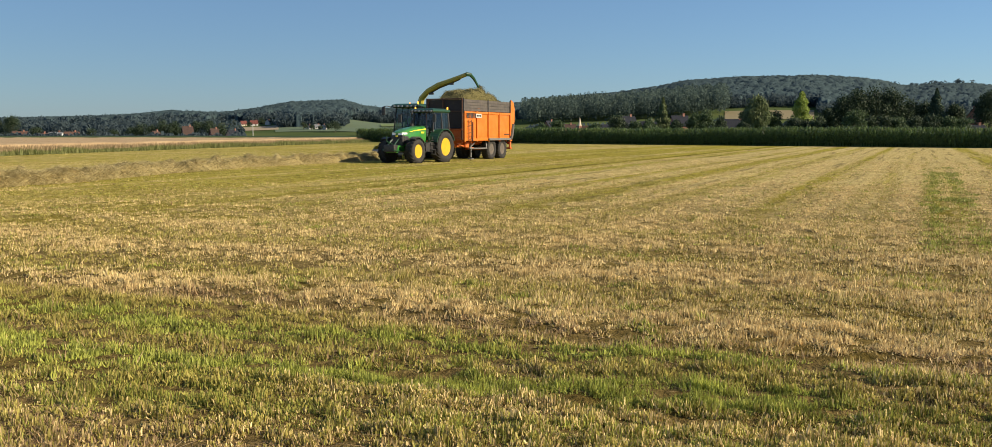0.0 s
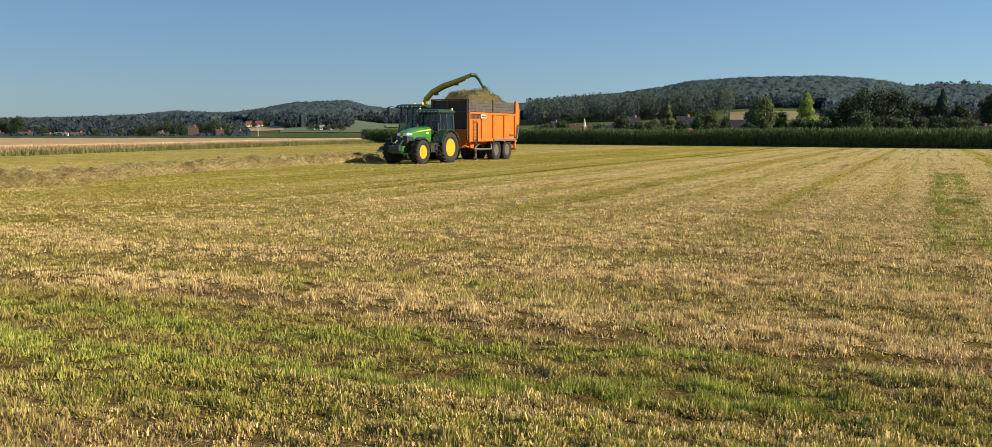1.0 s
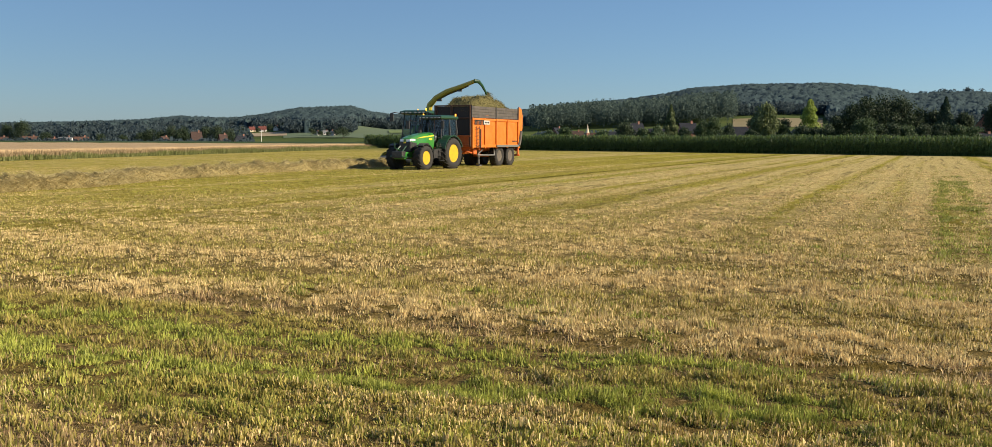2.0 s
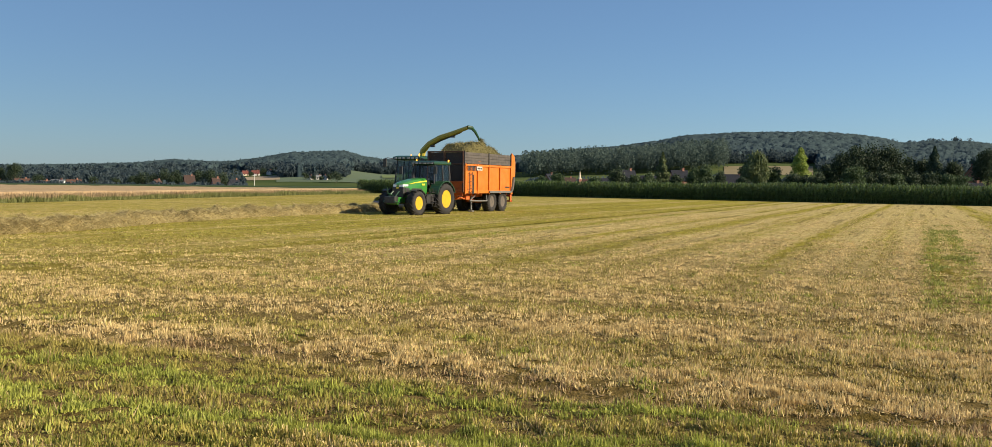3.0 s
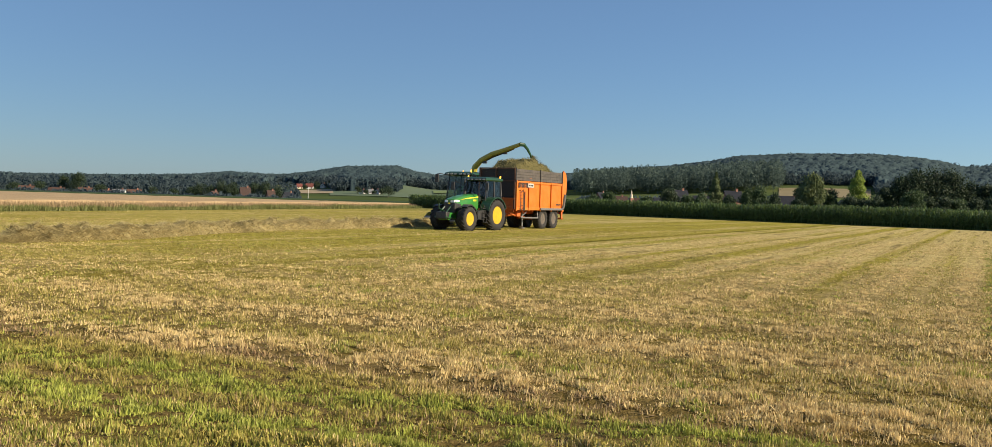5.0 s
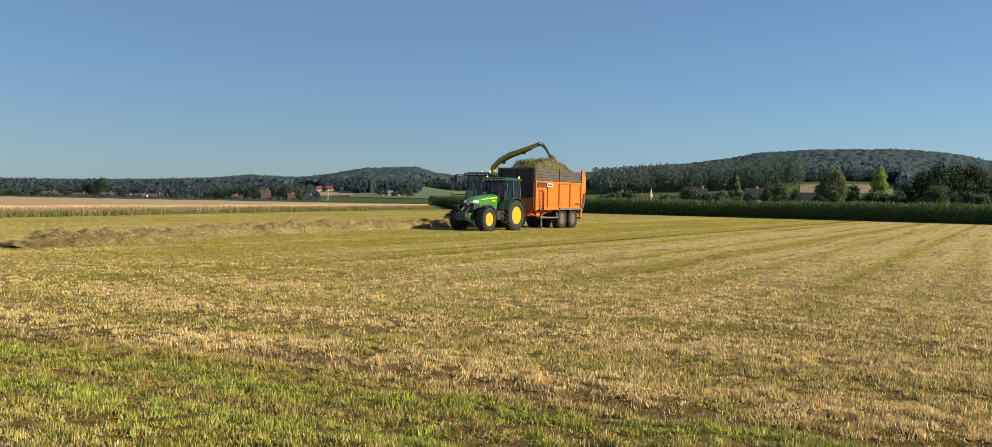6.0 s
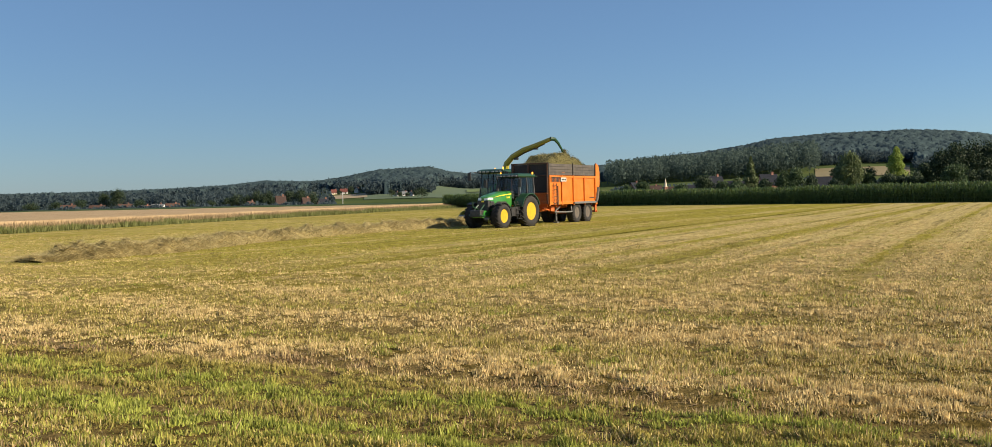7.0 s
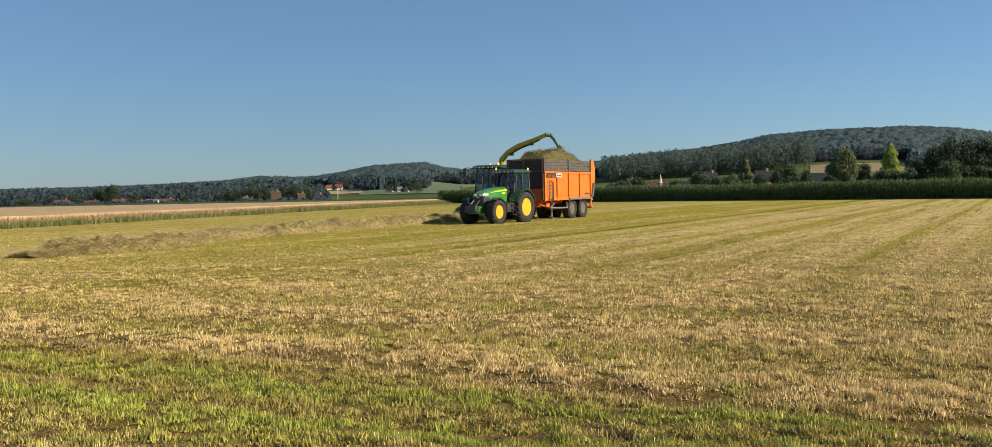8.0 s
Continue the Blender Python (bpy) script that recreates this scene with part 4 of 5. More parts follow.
        tube(bm, [(s * 0.2, 3.4, 1.35), (s * 0.24, 3.95, 0.95)], 0.035)
    tube(bm, [(0.1, 3.55, 1.1), (0.1, 4.1, 1.25), (0.1, 4.1, 1.55)], 0.035)
    part("front_linkage", bm, M_DKGREEN, t)
    cab_parts = len(t.children)
    # cab
    part("cab_floor", boxes((-0.78, 0.78, -0.62, 1.1, 1.28, 1.52), bev=0.04), M_DKGREEN, t)
    bm = bmesh.new()
    for s in (-1, 1):
        tube(bm, [(s * 0.74, 1.06, 1.5), (s * 0.72, 0.98, 2.2), (s * 0.68, 0.85, 2.94)], 0.045)
        tube(bm, [(s * 0.80, 0.18, 1.5), (s * 0.80, 0.16, 2.2), (s * 0.74, 0.14, 2.94)], 0.045)
        tube(bm, [(s * 0.76, -0.6, 1.5), (s * 0.76, -0.68, 2.2), (s * 0.70, -0.66, 2.94)], 0.05)
        tube(bm, [(s * 0.78, 1.05, 1.52), (s * 0.80, -0.6, 1.52)], 0.04)
    cabf = part("cab_frame", bm, M_BLACK, t, "black cab pillars")
    for q in ([(-0.72, 1.05, 1.54), (0.72, 1.05, 1.54), (0.66, 0.86, 2.92), (-0.66, 0.86, 2.92)], [(-0.74, -0.62, 1.54), (0.74, -0.62, 1.54), (0.68, -0.68, 2.92), (-0.68, -0.68, 2.92)],
              [(-0.79, 1.02, 1.54), (-0.81, 0.2, 1.54), (-0.75, 0.16, 2.92), (-0.69, 0.85, 2.92)], [(-0.81, 0.14, 1.54), (-0.77, -0.58, 1.54), (-0.71, -0.64, 2.92), (-0.75, 0.12, 2.92)],
              [(0.79, 1.02, 1.54), (0.81, 0.2, 1.54), (0.75, 0.16, 2.92), (0.69, 0.85, 2.92)], [(0.81, 0.14, 1.54), (0.77, -0.58, 1.54), (0.71, -0.64, 2.92), (0.75, 0.12, 2.92)]):
        bm = bmesh.new()
        vs = [bm.verts.new(c) for c in q]
        f = bm.faces.new(vs)
        r = bmesh.ops.extrude_face_region(bm, geom=[f])
        c = Vector((0, 0.2, 2.2))
        nn = (vs[1].co - vs[0].co).cross(vs[3].co - vs[0].co).normalized() * 0.008
        bmesh.ops.translate(bm, vec=nn, verts=[g for g in r["geom"] if isinstance(g, bmesh.types.BMVert)])
        bmesh.ops.recalc_face_normals(bm, faces=bm.faces)
        ob = part("cab_window", bm, M_GLASS, t, "tinted cab glass")
        ob.visible_shadow = False
    part("seat", boxes((-0.3, 0.3, -0.35, 0.2, 1.7, 1.85), (-0.28, 0.28, -0.45, -0.32, 1.8, 2.5), bev=0.05), M_INSIDE, t, "black driver's seat")
    bm = boxes((-0.2, 0.2, 0.62, 0.95, 1.5, 1.95), bev=0.05)
    tube(bm, [(0, 0.7, 1.9), (0, 0.45, 2.12)], 0.04)
    tube(bm, [(0.2 * math.cos(a), 0.45 + 0.07 * math.sin(a), 2.12 + 0.18 * math.sin(a)) for a in [2 * math.pi * i / 12 for i in range(13)]], 0.018, 6)
    part("dashboard", bm, M_INSIDE, t)
    bm = bmesh.new()
    loft(bm, [[(-w, y0, z), (w, y0, z), (w, y1, z), (-w, y1, z)] for w, y0, y1, z in ((0.76, -0.75, 1.05, 2.93), (0.82, -0.78, 1.16, 3.0), (0.80, -0.75, 1.10, 3.10), (0.64, -0.6, 0.9, 3.17))])
    roof = part("cab_roof", bm, M_DKGREEN, t, "dark green cab roof")
    bm = boxes((-0.78, 0.78, 1.08, 1.17, 2.96, 3.06), bev=0.02)
    part("light_bar", bm, M_BLACK, roof)
    for x in (-0.66, -0.42, -0.16, 0.16, 0.42, 0.66):
        part("work_lamp", boxes((x - 0.07, x + 0.07, 1.15, 1.21, 2.97, 3.05), bev=0.02), M_WORKLAMP, roof)
    for x, y in ((-0.72, -0.6), (0.70, 0.75)):
        bm = bmesh.new()
        tube(bm, [(x, y, 3.1), (x, y, 3.18), (x, y, 3.24), (x, y, 3.26)], [0.035, 0.045, 0.04, 0.015], 12)
        part("beacon", bm, M_AMBER, roof, "lit amber beacon")
    for s in (-1, 1):
        bm = bmesh.new()
        tube(bm, [(s * 0.70, 0.95, 2.75), (s * 1.05, 1.15, 2.85), (s * 1.22, 1.18, 2.8)], 0.02, 6)
        box(bm, s * 1.22 - 0.11, s * 1.22 + 0.11, 1.14, 1.22, 2.35, 2.82, 0.03)
        part("mirror", bm, M_BLACK, t)
    bm = bmesh.new()
    tube(bm, [(0.62, 1.25, 1.6), (0.62, 1.25, 2.4), (0.62, 1.25, 2.85), (0.62, 1.18, 3.0)], [0.09, 0.09, 0.06, 0.06], 10)
    part("exhaust", bm, M_BLACK, t)
    for o in list(t.children)[cab_parts:]:
        o.location.y = 0.45
    bm = bmesh.new()
    for y in (1.4, 1.75):
        tube(bm, [(-1.12, y, 0.45), (-1.05, y, 1.0), (-0.88, y, 1.5)], 0.025, 6)
    for k in range(4):
        box(bm, -1.22 + 0.055 * k, -1.0 + 0.055 * k, 1.39, 1.76, 0.47 + 0.27 * k, 0.5 + 0.27 * k, 0.008)
    part("step_ladder", bm, M_BLACK, t, "black cab steps")
    bm = bmesh.new()
    for s in (-1, 1):
        tube(bm, [(s * 0.35, -0.4, 0.6), (s * 0.42, -1.0, 0.62)], 0.045)
    box(bm, -0.09, 0.09, -1.05, -0.4, 0.55, 0.68, 0.02)
    part("hitch", bm, M_STEEL, t)
    return t


def trailer():
    t = new("trailer")
    t.matrix_world = pose(*AXLE, 0, 0, 0, RZ)
    tagged(t, "orange tandem-axle silage trailer with grey side extensions, loaded", "trailer")
    yf, yr, hw = -2.15, -9.2, 1.25          # body's front, rear, half width
    z0, z1, z2 = 1.28, 3.06, 3.83
    for s in (-1, 1):
        for y in (-6.45, -8.15):
            wheel(t, s * 0.95, y, 0.67, 0.55, 0.36, s, M_RIMGREY, 22, 0.02)
    # chassis
    bm = boxes((-0.5, -0.36, yr + 0.2, -1.9, 0.95, 1.24), (0.36, 0.5, yr + 0.2, -1.9, 0.95, 1.24), bev=0.02)
    for y in (-2.3, -3.6, -5.0, -6.3, -7.85, -9.0):
        box(bm, -1.1, 1.1, y - 0.06, y + 0.06, 1.08, 1.27, 0.02)
    for y in (-6.45, -8.15):
        box(bm, -0.8, 0.8, y - 0.07, y + 0.07, 0.58, 0.74, 0.02)
    part("chassis", bm, M_DKORANGE, t)
    bm = bmesh.new()
    for s in (-1, 1):
        tube(bm, [(s * 0.45, -2.2, 1.05), (s * 0.25, -1.6, 0.85), (s * 0.07, -1.0, 0.66)], 0.075, 8)
    box(bm, -0.12, 0.12, -1.2, -0.9, 0.58, 0.72, 0.02)
    part("drawbar", bm, M_DKORANGE, t, "orange drawbar")
    for s in (-1, 1):
        for y in (-6.45, -8.15):
            bm = bmesh.new()
            tube(bm, [(s * 0.6, y - 0.6, 0.9), (s * 0.6, y, 0.78), (s * 0.6, y + 0.6, 0.9)], 0.05, 6)
            part("leaf_spring", bm, M_BLACK, t)
    for k in range(4):
        bm = bmesh.new()
        tube(bm, [(-0.2 + 0.13 * k, -2.1, 1.2), (-0.25 + 0.16 * k, -1.5, 1.0 - 0.08 * k), (-0.1 + 0.08 * k, -0.8, 1.0)], 0.02, 6)
        part("hydraulic_hose", bm, M_BLACK, t)
    bm = boxes((-0.75, -0.5, -2.9, -2.3, 0.85, 1.2), (-0.95, -0.7, -3.6, -3.1, 0.8, 1.15), (-0.5, 0.5, -3.4, -2.5, 0.8, 1.1), bev=0.05)
    tube(bm, [(-0.8, -2.3, 1.0), (-0.8, -3.9, 0.75), (-0.85, -4.4, 0.75)], 0.05, 8)
    part("hydraulic_box", bm, M_DKORANGE, t, "orange hydraulic box and stand")
    bm = bmesh.new()
    tube(bm, [(-1.15, -3.2, 0.75), (-1.2, -4.6, 0.72), (-1.2, -5.6, 0.72)], 0.05, 8)
    tube(bm, [(-1.15, -3.2, 0.75), (-1.0, -4.2, 1.05), (-0.9, -4.6, 1.2)], 0.035, 8)
    tube(bm, [(-1.2, -5.6, 0.72), (-1.1, -5.7, 1.2)], 0.035, 8)
    part("side_guard", bm, M_PIPE, t, "galvanised side guard rail")
    bm = bmesh.new()
    tube(bm, [(-0.7, -4.3, 1.1), (-0.7, -4.3, 0.15)], 0.06, 8)
    box(bm, -0.85, -0.55, -4.45, -4.15, 0.02, 0.1, 0.02)
    part("support_leg", bm, M_STEEL, t)
    part("floor", boxes((-hw + 0.05, hw - 0.05, yr, yf, z0, z0 + 0.1), bev=0.02), M_DKORANGE, t)
    # sides: thin sheet, with posts and rails proud of it
    posts = [yf - 0.05, -3.95, -5.65, -7.35, yr + 0.08]
    for s in (-1, 1):
        side = part("side_wall", boxes((s * hw - 0.03, s * hw + 0.03, yr, yf, z0 + 0.02, z1), bev=0.01), M_ORANGE, t, "orange steel side wall")
        for y in posts:
            bm = bmesh.new()
            box(bm, s * (hw + 0.07) - 0.05, s * (hw + 0.07) + 0.05, y - 0.06, y + 0.06, z0 - 0.12, z1 + 0.02, 0.015)
            part("post", bm, M_ORANGE, side)
        for za, zb in ((z0 - 0.06, z0 + 0.12), (z1 - 0.14, z1)):
            part("rail", boxes((s * (hw + 0.055) - 0.035, s * (hw + 0.055) + 0.035, yr, yf, za, zb), bev=0.015), M_ORANGE, side)
        for a, b in zip(posts, posts[1:]):
            part("panel", boxes((s * (hw + 0.038) - 0.008, s * (hw + 0.038) + 0.008, b + 0.14, a - 0.14, z0 + 0.22, z1 - 0.24), bev=0.006), M_ORANGE, side)
        # grey boards above, in two lengths
        for y0, y1 in ((yr + 0.02, -5.68), (-5.62, yf)):
            for k in range(4):
                h = (z2 - z1 - 0.05) / 4
                part("extension_board", boxes((s * hw - 0.03, s * hw + 0.03 + 0.008 * (k % 2), y0, y1, z1 + 0.03 + k * h, z1 + 0.02 + (k + 1) * h), bev=0.008), M_BOARD, side, "weathered grey extension board")
        for y in (yr + 0.06, -5.65, yf + 0.02):
            part("extension_post", boxes((s * (hw + 0.05) - 0.03, s * (hw + 0.05) + 0.03, y - 0.035, y + 0.035, z1 - 0.1, z2 + 0.04), bev=0.01), M_BLACK, side)
        part("mudguard", boxes((s * 1.17 - 0.25, s * 1.17 + 0.25, -9.05, -5.55, z0 + 0.0, z0 + 0.05), (s * 1.42 - 0.03, s * 1.42 + 0.03, -9.05, -5.55, z0 - 0.05, z0 + 0.09), bev=0.015), M_PIPE, t, "pale grey mudguard rail over the wheels")
    # front wall: orange sheet below, darkened in colour for its shade; dark screen above
    part("front_wall", boxes((-hw, hw, yf - 0.03, yf + 0.03, z0, 1.95), (-hw, hw, yf + 0.02, yf + 0.1, 1.88, 1.98), (-hw, hw, yf + 0.02, yf + 0.08, z0, z0 + 0.14), bev=0.015), M_DKORANGE, t, "orange front wall, its shade put into the colour")
    bm = bmesh.new()
    for x in (-hw + 0.04, 0.12, hw - 0.04):
        box(bm, x - 0.05, x + 0.05, yf - 0.02, yf + 0.09, z0, z2 + 0.02, 0.015)
    box(bm, -hw, hw, yf - 0.02, yf + 0.07, z2 - 0.05, z2 + 0.03, 0.015)
    box(bm, -hw, hw, yf - 0.02, yf + 0.07, z1 - 0.04, z1 + 0.04, 0.015)
    part("front_frame", bm, M_BROWNFRAME, t, "dark brown front frame")
    for x0, x1 in ((-hw + 0.1, 0.06), (0.18, hw - 0.1)):
        for za, zb in ((2.0, z1 - 0.05), (z1 + 0.05, z2 - 0.06)):
            bm = bmesh.new()
            box(bm, x0, x1, yf - 0.005, yf + 0.005, za, zb, 0)
            part("front_screen", bm, M_SCREEN, t, "dark wire front screen")
    # tailgate with its arms
    part("tailgate", boxes((-hw, hw, yr - 0.1, yr - 0.03, z0, z1 + 0.2), bev=0.02), M_ORANGE, t)
    for s in (-1, 1):
        bm = bmesh.new()
        prism(bm, [(yr + 0.02, z2 - 0.05), (yr - 0.05, z2 + 0.12), (yr - 0.45, z2 - 0.05), (yr - 0.62, z2 - 0.5), (yr - 0.6, 2.5), (yr - 0.2, 1.6), (yr - 0.2, 1.15), (yr + 0.02, 1.15)], s * (hw + 0.02), s * (hw + 0.1))
        part("tailgate_arm", bm, M_ORANGE, t, "orange tailgate arm")
        bm = bmesh.new()
        tube(bm, [(s * (hw + 0.13), yr - 0.3, 2.3), (s * (hw + 0.13), yr - 0.05, 1.55), (s * (hw + 0.13), yr + 0.1, 1.3)], [0.11, 0.13, 0.11], 8)
        part("tailgate_ram", bm, M_BOARD, t, "grey hydraulic tailgate ram")
        part("rear_bracket", boxes((s * 1.2 - 0.05, s * 1.2 + 0.05, yr - 0.25, yr - 0.05, 0.62, 1.25), (s * 1.1 - 0.2, s * 1.1 + 0.2, yr - 0.27, yr - 0.17, 0.6, 0.72), bev=0.015), M_DKORANGE, t, "dusty orange lamp bracket")
        part("tail_lamp", boxes((s * 1.1 - 0.14, s * 1.1 + 0.14, yr - 0.3, yr - 0.2, 0.95, 1.1), bev=0.02), plain("red_lamp_lens", (0.45, 0.02, 0.02), 0.3), t, "red tail lamp")
    # side ladder, sign plate and bars of writing
    bm = bmesh.new()
    for y in (-2.62, -3.02):
        tube(bm, [(-hw - 0.16, y, 1.2), (-hw - 0.16, y, 2.55)], 0.022, 6)
    for k in range(6):
        tube(bm, [(-hw - 0.16, -2.62, 1.3 + 0.22 * k), (-hw - 0.16, -3.02, 1.3 + 0.22 * k)], 0.018, 6)
    for z in (1.35, 2.45):
        for y in (-2.62, -3.02):
            tube(bm, [(-hw - 0.16, y, z), (-hw, y, z)], 0.018, 6)
    part("ladder", bm, M_BLACK, t, "black steel side ladder")
    part("ladder", boxes((-hw - 0.15, -hw - 0.1, -3.3, -3.2, 1.2, 2.4), bev=0.01), M_BLACK, t)
    part("sign_plate", boxes((-hw - 0.13, -hw - 0.115, -4.5, -3.72, 2.68, 2.93), bev=0.003), M_WHITE, t, "white sign plate")
    for k in range(7):
        y = -2.42 - 0.185 * k
        part("lettering_bar", boxes((-hw - 0.135, -hw - 0.12, y - 0.125, y, 2.66, 2.96), bev=0.003), M_BLACK, t, "black bar of lettering")
    for k in range(3):
        part("lettering_bar", boxes((-hw - 0.138, -hw - 0.131, -4.42 + 0.22 * k, -4.25 + 0.22 * k, 2.75, 2.86), bev=0), M_BLACK, t)
    for k in range(4):
        part("lettering_bar", boxes((-hw - 0.058, -hw - 0.046, -8.95 + 0.2 * k, -8.8 + 0.2 * k, z0 + 0.28, z0 + 0.38), bev=0), M_BLACK, t)
    return t


def heap():
    """The load: lumpy chopped crop, domed over the boards."""
    n, m = 70, 28
    V = []
    for i in range(n):
        for j in range(m):
            a, b = i / (n - 1), j / (m - 1)
            x, y = -1.2 + 2.4 * b, -9.1 + 6.9 * a
            edge = min(1, 5.5 * min(b, 1 - b)) * min(1, 4.5 * min(a, 1 - a))
            z = 3.5 + 0.85 * edge ** 0.7 * (0.72 + 0.4 * math.sin(a * 3.1) ** 2) + 0.34 * noise.noise((x * 1.3, y * 1.3, 0)) * edge + 0.1 * noise.noise((x * 5, y * 5, 3))
            V.append((x, y, z))
    i = np.arange(n * m).reshape(n, m)
    ob = fast_mesh("chopped_crop_heap", V, np.stack([i[:-1, :-1], i[:-1, 1:], i[1:, 1:], i[1:, :-1]], -1).reshape(-1, 4), crop_material("chopped_crop", (0.045, 0.042, 0.016), (0.19, 0.165, 0.07), 7.0))
    V = np.array(V)
    k = 16000
    pick = V[rng.integers(0, len(V), k)] + rng.normal(0, 0.05, (k, 3))
    ob2 = fast_mesh("chopped_stalks", *blades(pick, rng.uniform(0.02, 0.07, k), rng.uniform(0.02, 0.05, k), np.full(k, 0.9)), M_CHOP)
    # crop flying off the spout's mouth
    k = 2600
    f = rng.uniform(0, 1, k) ** 1.3
    c = np.c_[-0.3 + 0.1 * f, -6.3 - 0.9 * f, 4.75 - 0.55 * f ** 1.6]
    Q = c + rng.normal(0, 1, (k, 3)) * (0.05 + 0.13 * f)[:, None]
    ob3 = fast_mesh("flying_crop", *blades(Q, rng.uniform(0.02, 0.06, k), rng.uniform(0.015, 0.035, k), np.full(k, 1.0)), M_CHOP)
    for o, lab in ((ob, "heaped load of chopped green-brown crop in the trailer"), (ob2, "loose chopped stalks on the heaped load"), (ob3, "chopped crop blown from the spout onto the load")):
        o.matrix_world = pose(*AXLE, 0, 0, 0, RZ)
        tagged(o, lab, "chopped crop", kind="stuff")


M_CHOP = leafy("chopped_crop_bits", (0.065, 0.062, 0.024), (0.25, 0.22, 0.095), 0.7, 0.15)


def harvester():
    t = new("forage_harvester")
    t.matrix_world = pose(*AXLE, 0, 0, 0, RZ)
    tagged(t, "green forage harvester with a long yellow-green discharge spout", "harvester")
    cx = 4.15
    for s in (-1, 1):
        wheel(t, cx + s * 1.15, -3.6, 0.92, 0.66, 0.5, s, M_YELLOW, 20, 0.04)
        wheel(t, cx + s * 1.05, -6.2, 0.65, 0.5, 0.36, s, M_YELLOW, 18, 0.03)
    bm = bmesh.new()
    secs = []
    for y, w, zb, zt in ((-3.9, 1.15, 1.0, 2.7), (-5.0, 1.3, 0.95, 2.75), (-6.0, 1.3, 0.95, 2.7), (-6.8, 1.25, 1.05, 2.5), (-7.2, 1.1, 1.2, 2.3)):
        secs.append([(cx - w, y, zb), (cx - w, y, zt - 0.3), (cx - w * 0.8, y, zt), (cx + w * 0.8, y, zt), (cx + w, y, zt - 0.3), (cx + w, y, zb)])
    loft(bm, secs)
    part("body", bm, M_GREEN, t, "green engine housing")
    part("chassis", boxes((cx - 0.9, cx + 0.9, -7.0, -2.2, 0.7, 1.15), (cx - 1.1, cx + 1.1, -3.75, -3.45, 0.8, 1.05), bev=0.05), M_BLACK, t)
    part("cab_floor", boxes((cx - 0.95, cx + 0.95, -3.95, -2.1, 1.5, 1.75), bev=0.04), M_DKGREEN, t)
    for s in (-1, 1):
        for y0, y1 in ((-2.12, -2.35), (-3.2, -3.2), (-3.9, -3.9)):
            bm = bmesh.new()
            tube(bm, [(cx + s * 0.92, y0, 1.7), (cx + s * 0.9, (y0 + y1) / 2, 2.5), (cx + s * 0.84, y1, 3.38)], 0.045)
            part("cab_pillar", bm, M_BLACK, t)
    for q in ([(-0.88, -2.12, 1.75), (0.88, -2.12, 1.75), (0.82, -2.35, 3.36), (-0.82, -2.35, 3.36)], [(-0.93, -3.9, 1.75), (-0.93, -2.15, 1.75), (-0.86, -2.36, 3.36), (-0.86, -3.9, 3.36)], [(0.93, -3.9, 1.75), (0.93, -2.15, 1.75), (0.86, -2.36, 3.36), (0.86, -3.9, 3.36)], [(-0.9, -3.93, 2.36), (0.9, -3.93, 2.36), (0.86, -3.93, 3.36), (-0.86, -3.93, 3.36)]):
        bm = bmesh.new()
        vs = [bm.verts.new((cx + a, b, c)) for a, b, c in q]
        f = bm.faces.new(vs)
        r = bmesh.ops.extrude_face_region(bm, geom=[f])
        nn = (vs[1].co - vs[0].co).cross(vs[3].co - vs[0].co).normalized() * 0.008
        bmesh.ops.translate(bm, vec=nn, verts=[g for g in r["geom"] if isinstance(g, bmesh.types.BMVert)])
        bmesh.ops.recalc_face_normals(bm, faces=bm.faces)
        part("cab_window", bm, M_GLASS, t, "tinted cab glass").visible_shadow = False
    part("seat", boxes((cx - 0.3, cx + 0.3, -3.4, -2.9, 2.0, 2.15), (cx - 0.28, cx + 0.28, -3.5, -3.38, 2.1, 2.8), bev=0.05), M_INSIDE, t)
    part("rear_panel", boxes((cx - 0.9, cx + 0.9, -3.96, -3.9, 1.75, 2.35), bev=0.02), M_DKGREEN, t)
    bm = bmesh.new()
    loft(bm, [[(cx - w, y0, z), (cx + w, y0, z), (cx + w, y1, z), (cx - w, y1, z)] for w, y0, y1, z in ((0.95, -4.1, -2.15, 3.38), (1.04, -4.2, -2.0, 3.46), (1.0, -4.1, -2.05, 3.58), (0.8, -3.9, -2.3, 3.66))])
    roof = part("cab_roof", bm, M_DKGREEN, t, "dark green cab roof")
    for x in (-0.8, -0.5, -0.2, 0.2, 0.5, 0.8):
        part("work_lamp", boxes((cx + x - 0.08, cx + x + 0.08, -2.02, -1.95, 3.43, 3.54), bev=0.02), M_WORKLAMP, roof)
    for x, y in ((-0.85, -2.3), (0.7, -3.9)):
        bm = bmesh.new()
        tube(bm, [(cx + x, y, 3.6), (cx + x, y, 3.72), (cx + x, y, 3.8)], [0.045, 0.05, 0.02], 12)
        part("beacon", bm, M_AMBER, roof, "lit amber beacon")
    for s in (-1, 1):
        bm = bmesh.new()
        tube(bm, [(cx + s * 0.9, -2.1, 3.42), (cx + s * 1.25, -1.75, 3.5), (cx + s * 1.45, -1.7, 3.45)], 0.03, 6)
        box(bm, cx + s * 1.45 - 0.13, cx + s * 1.45 + 0.13, -1.75, -1.66, 2.9, 3.45, 0.03)
        part("mirror", bm, M_BLACK, t)
    # pick-up header
    bm = boxes((cx - 1.2, cx + 1.2, -0.9, -0.6, 0.25, 0.95), (cx - 0.5, cx + 0.5, -2.3, -0.8, 0.5, 1.1), bev=0.05)
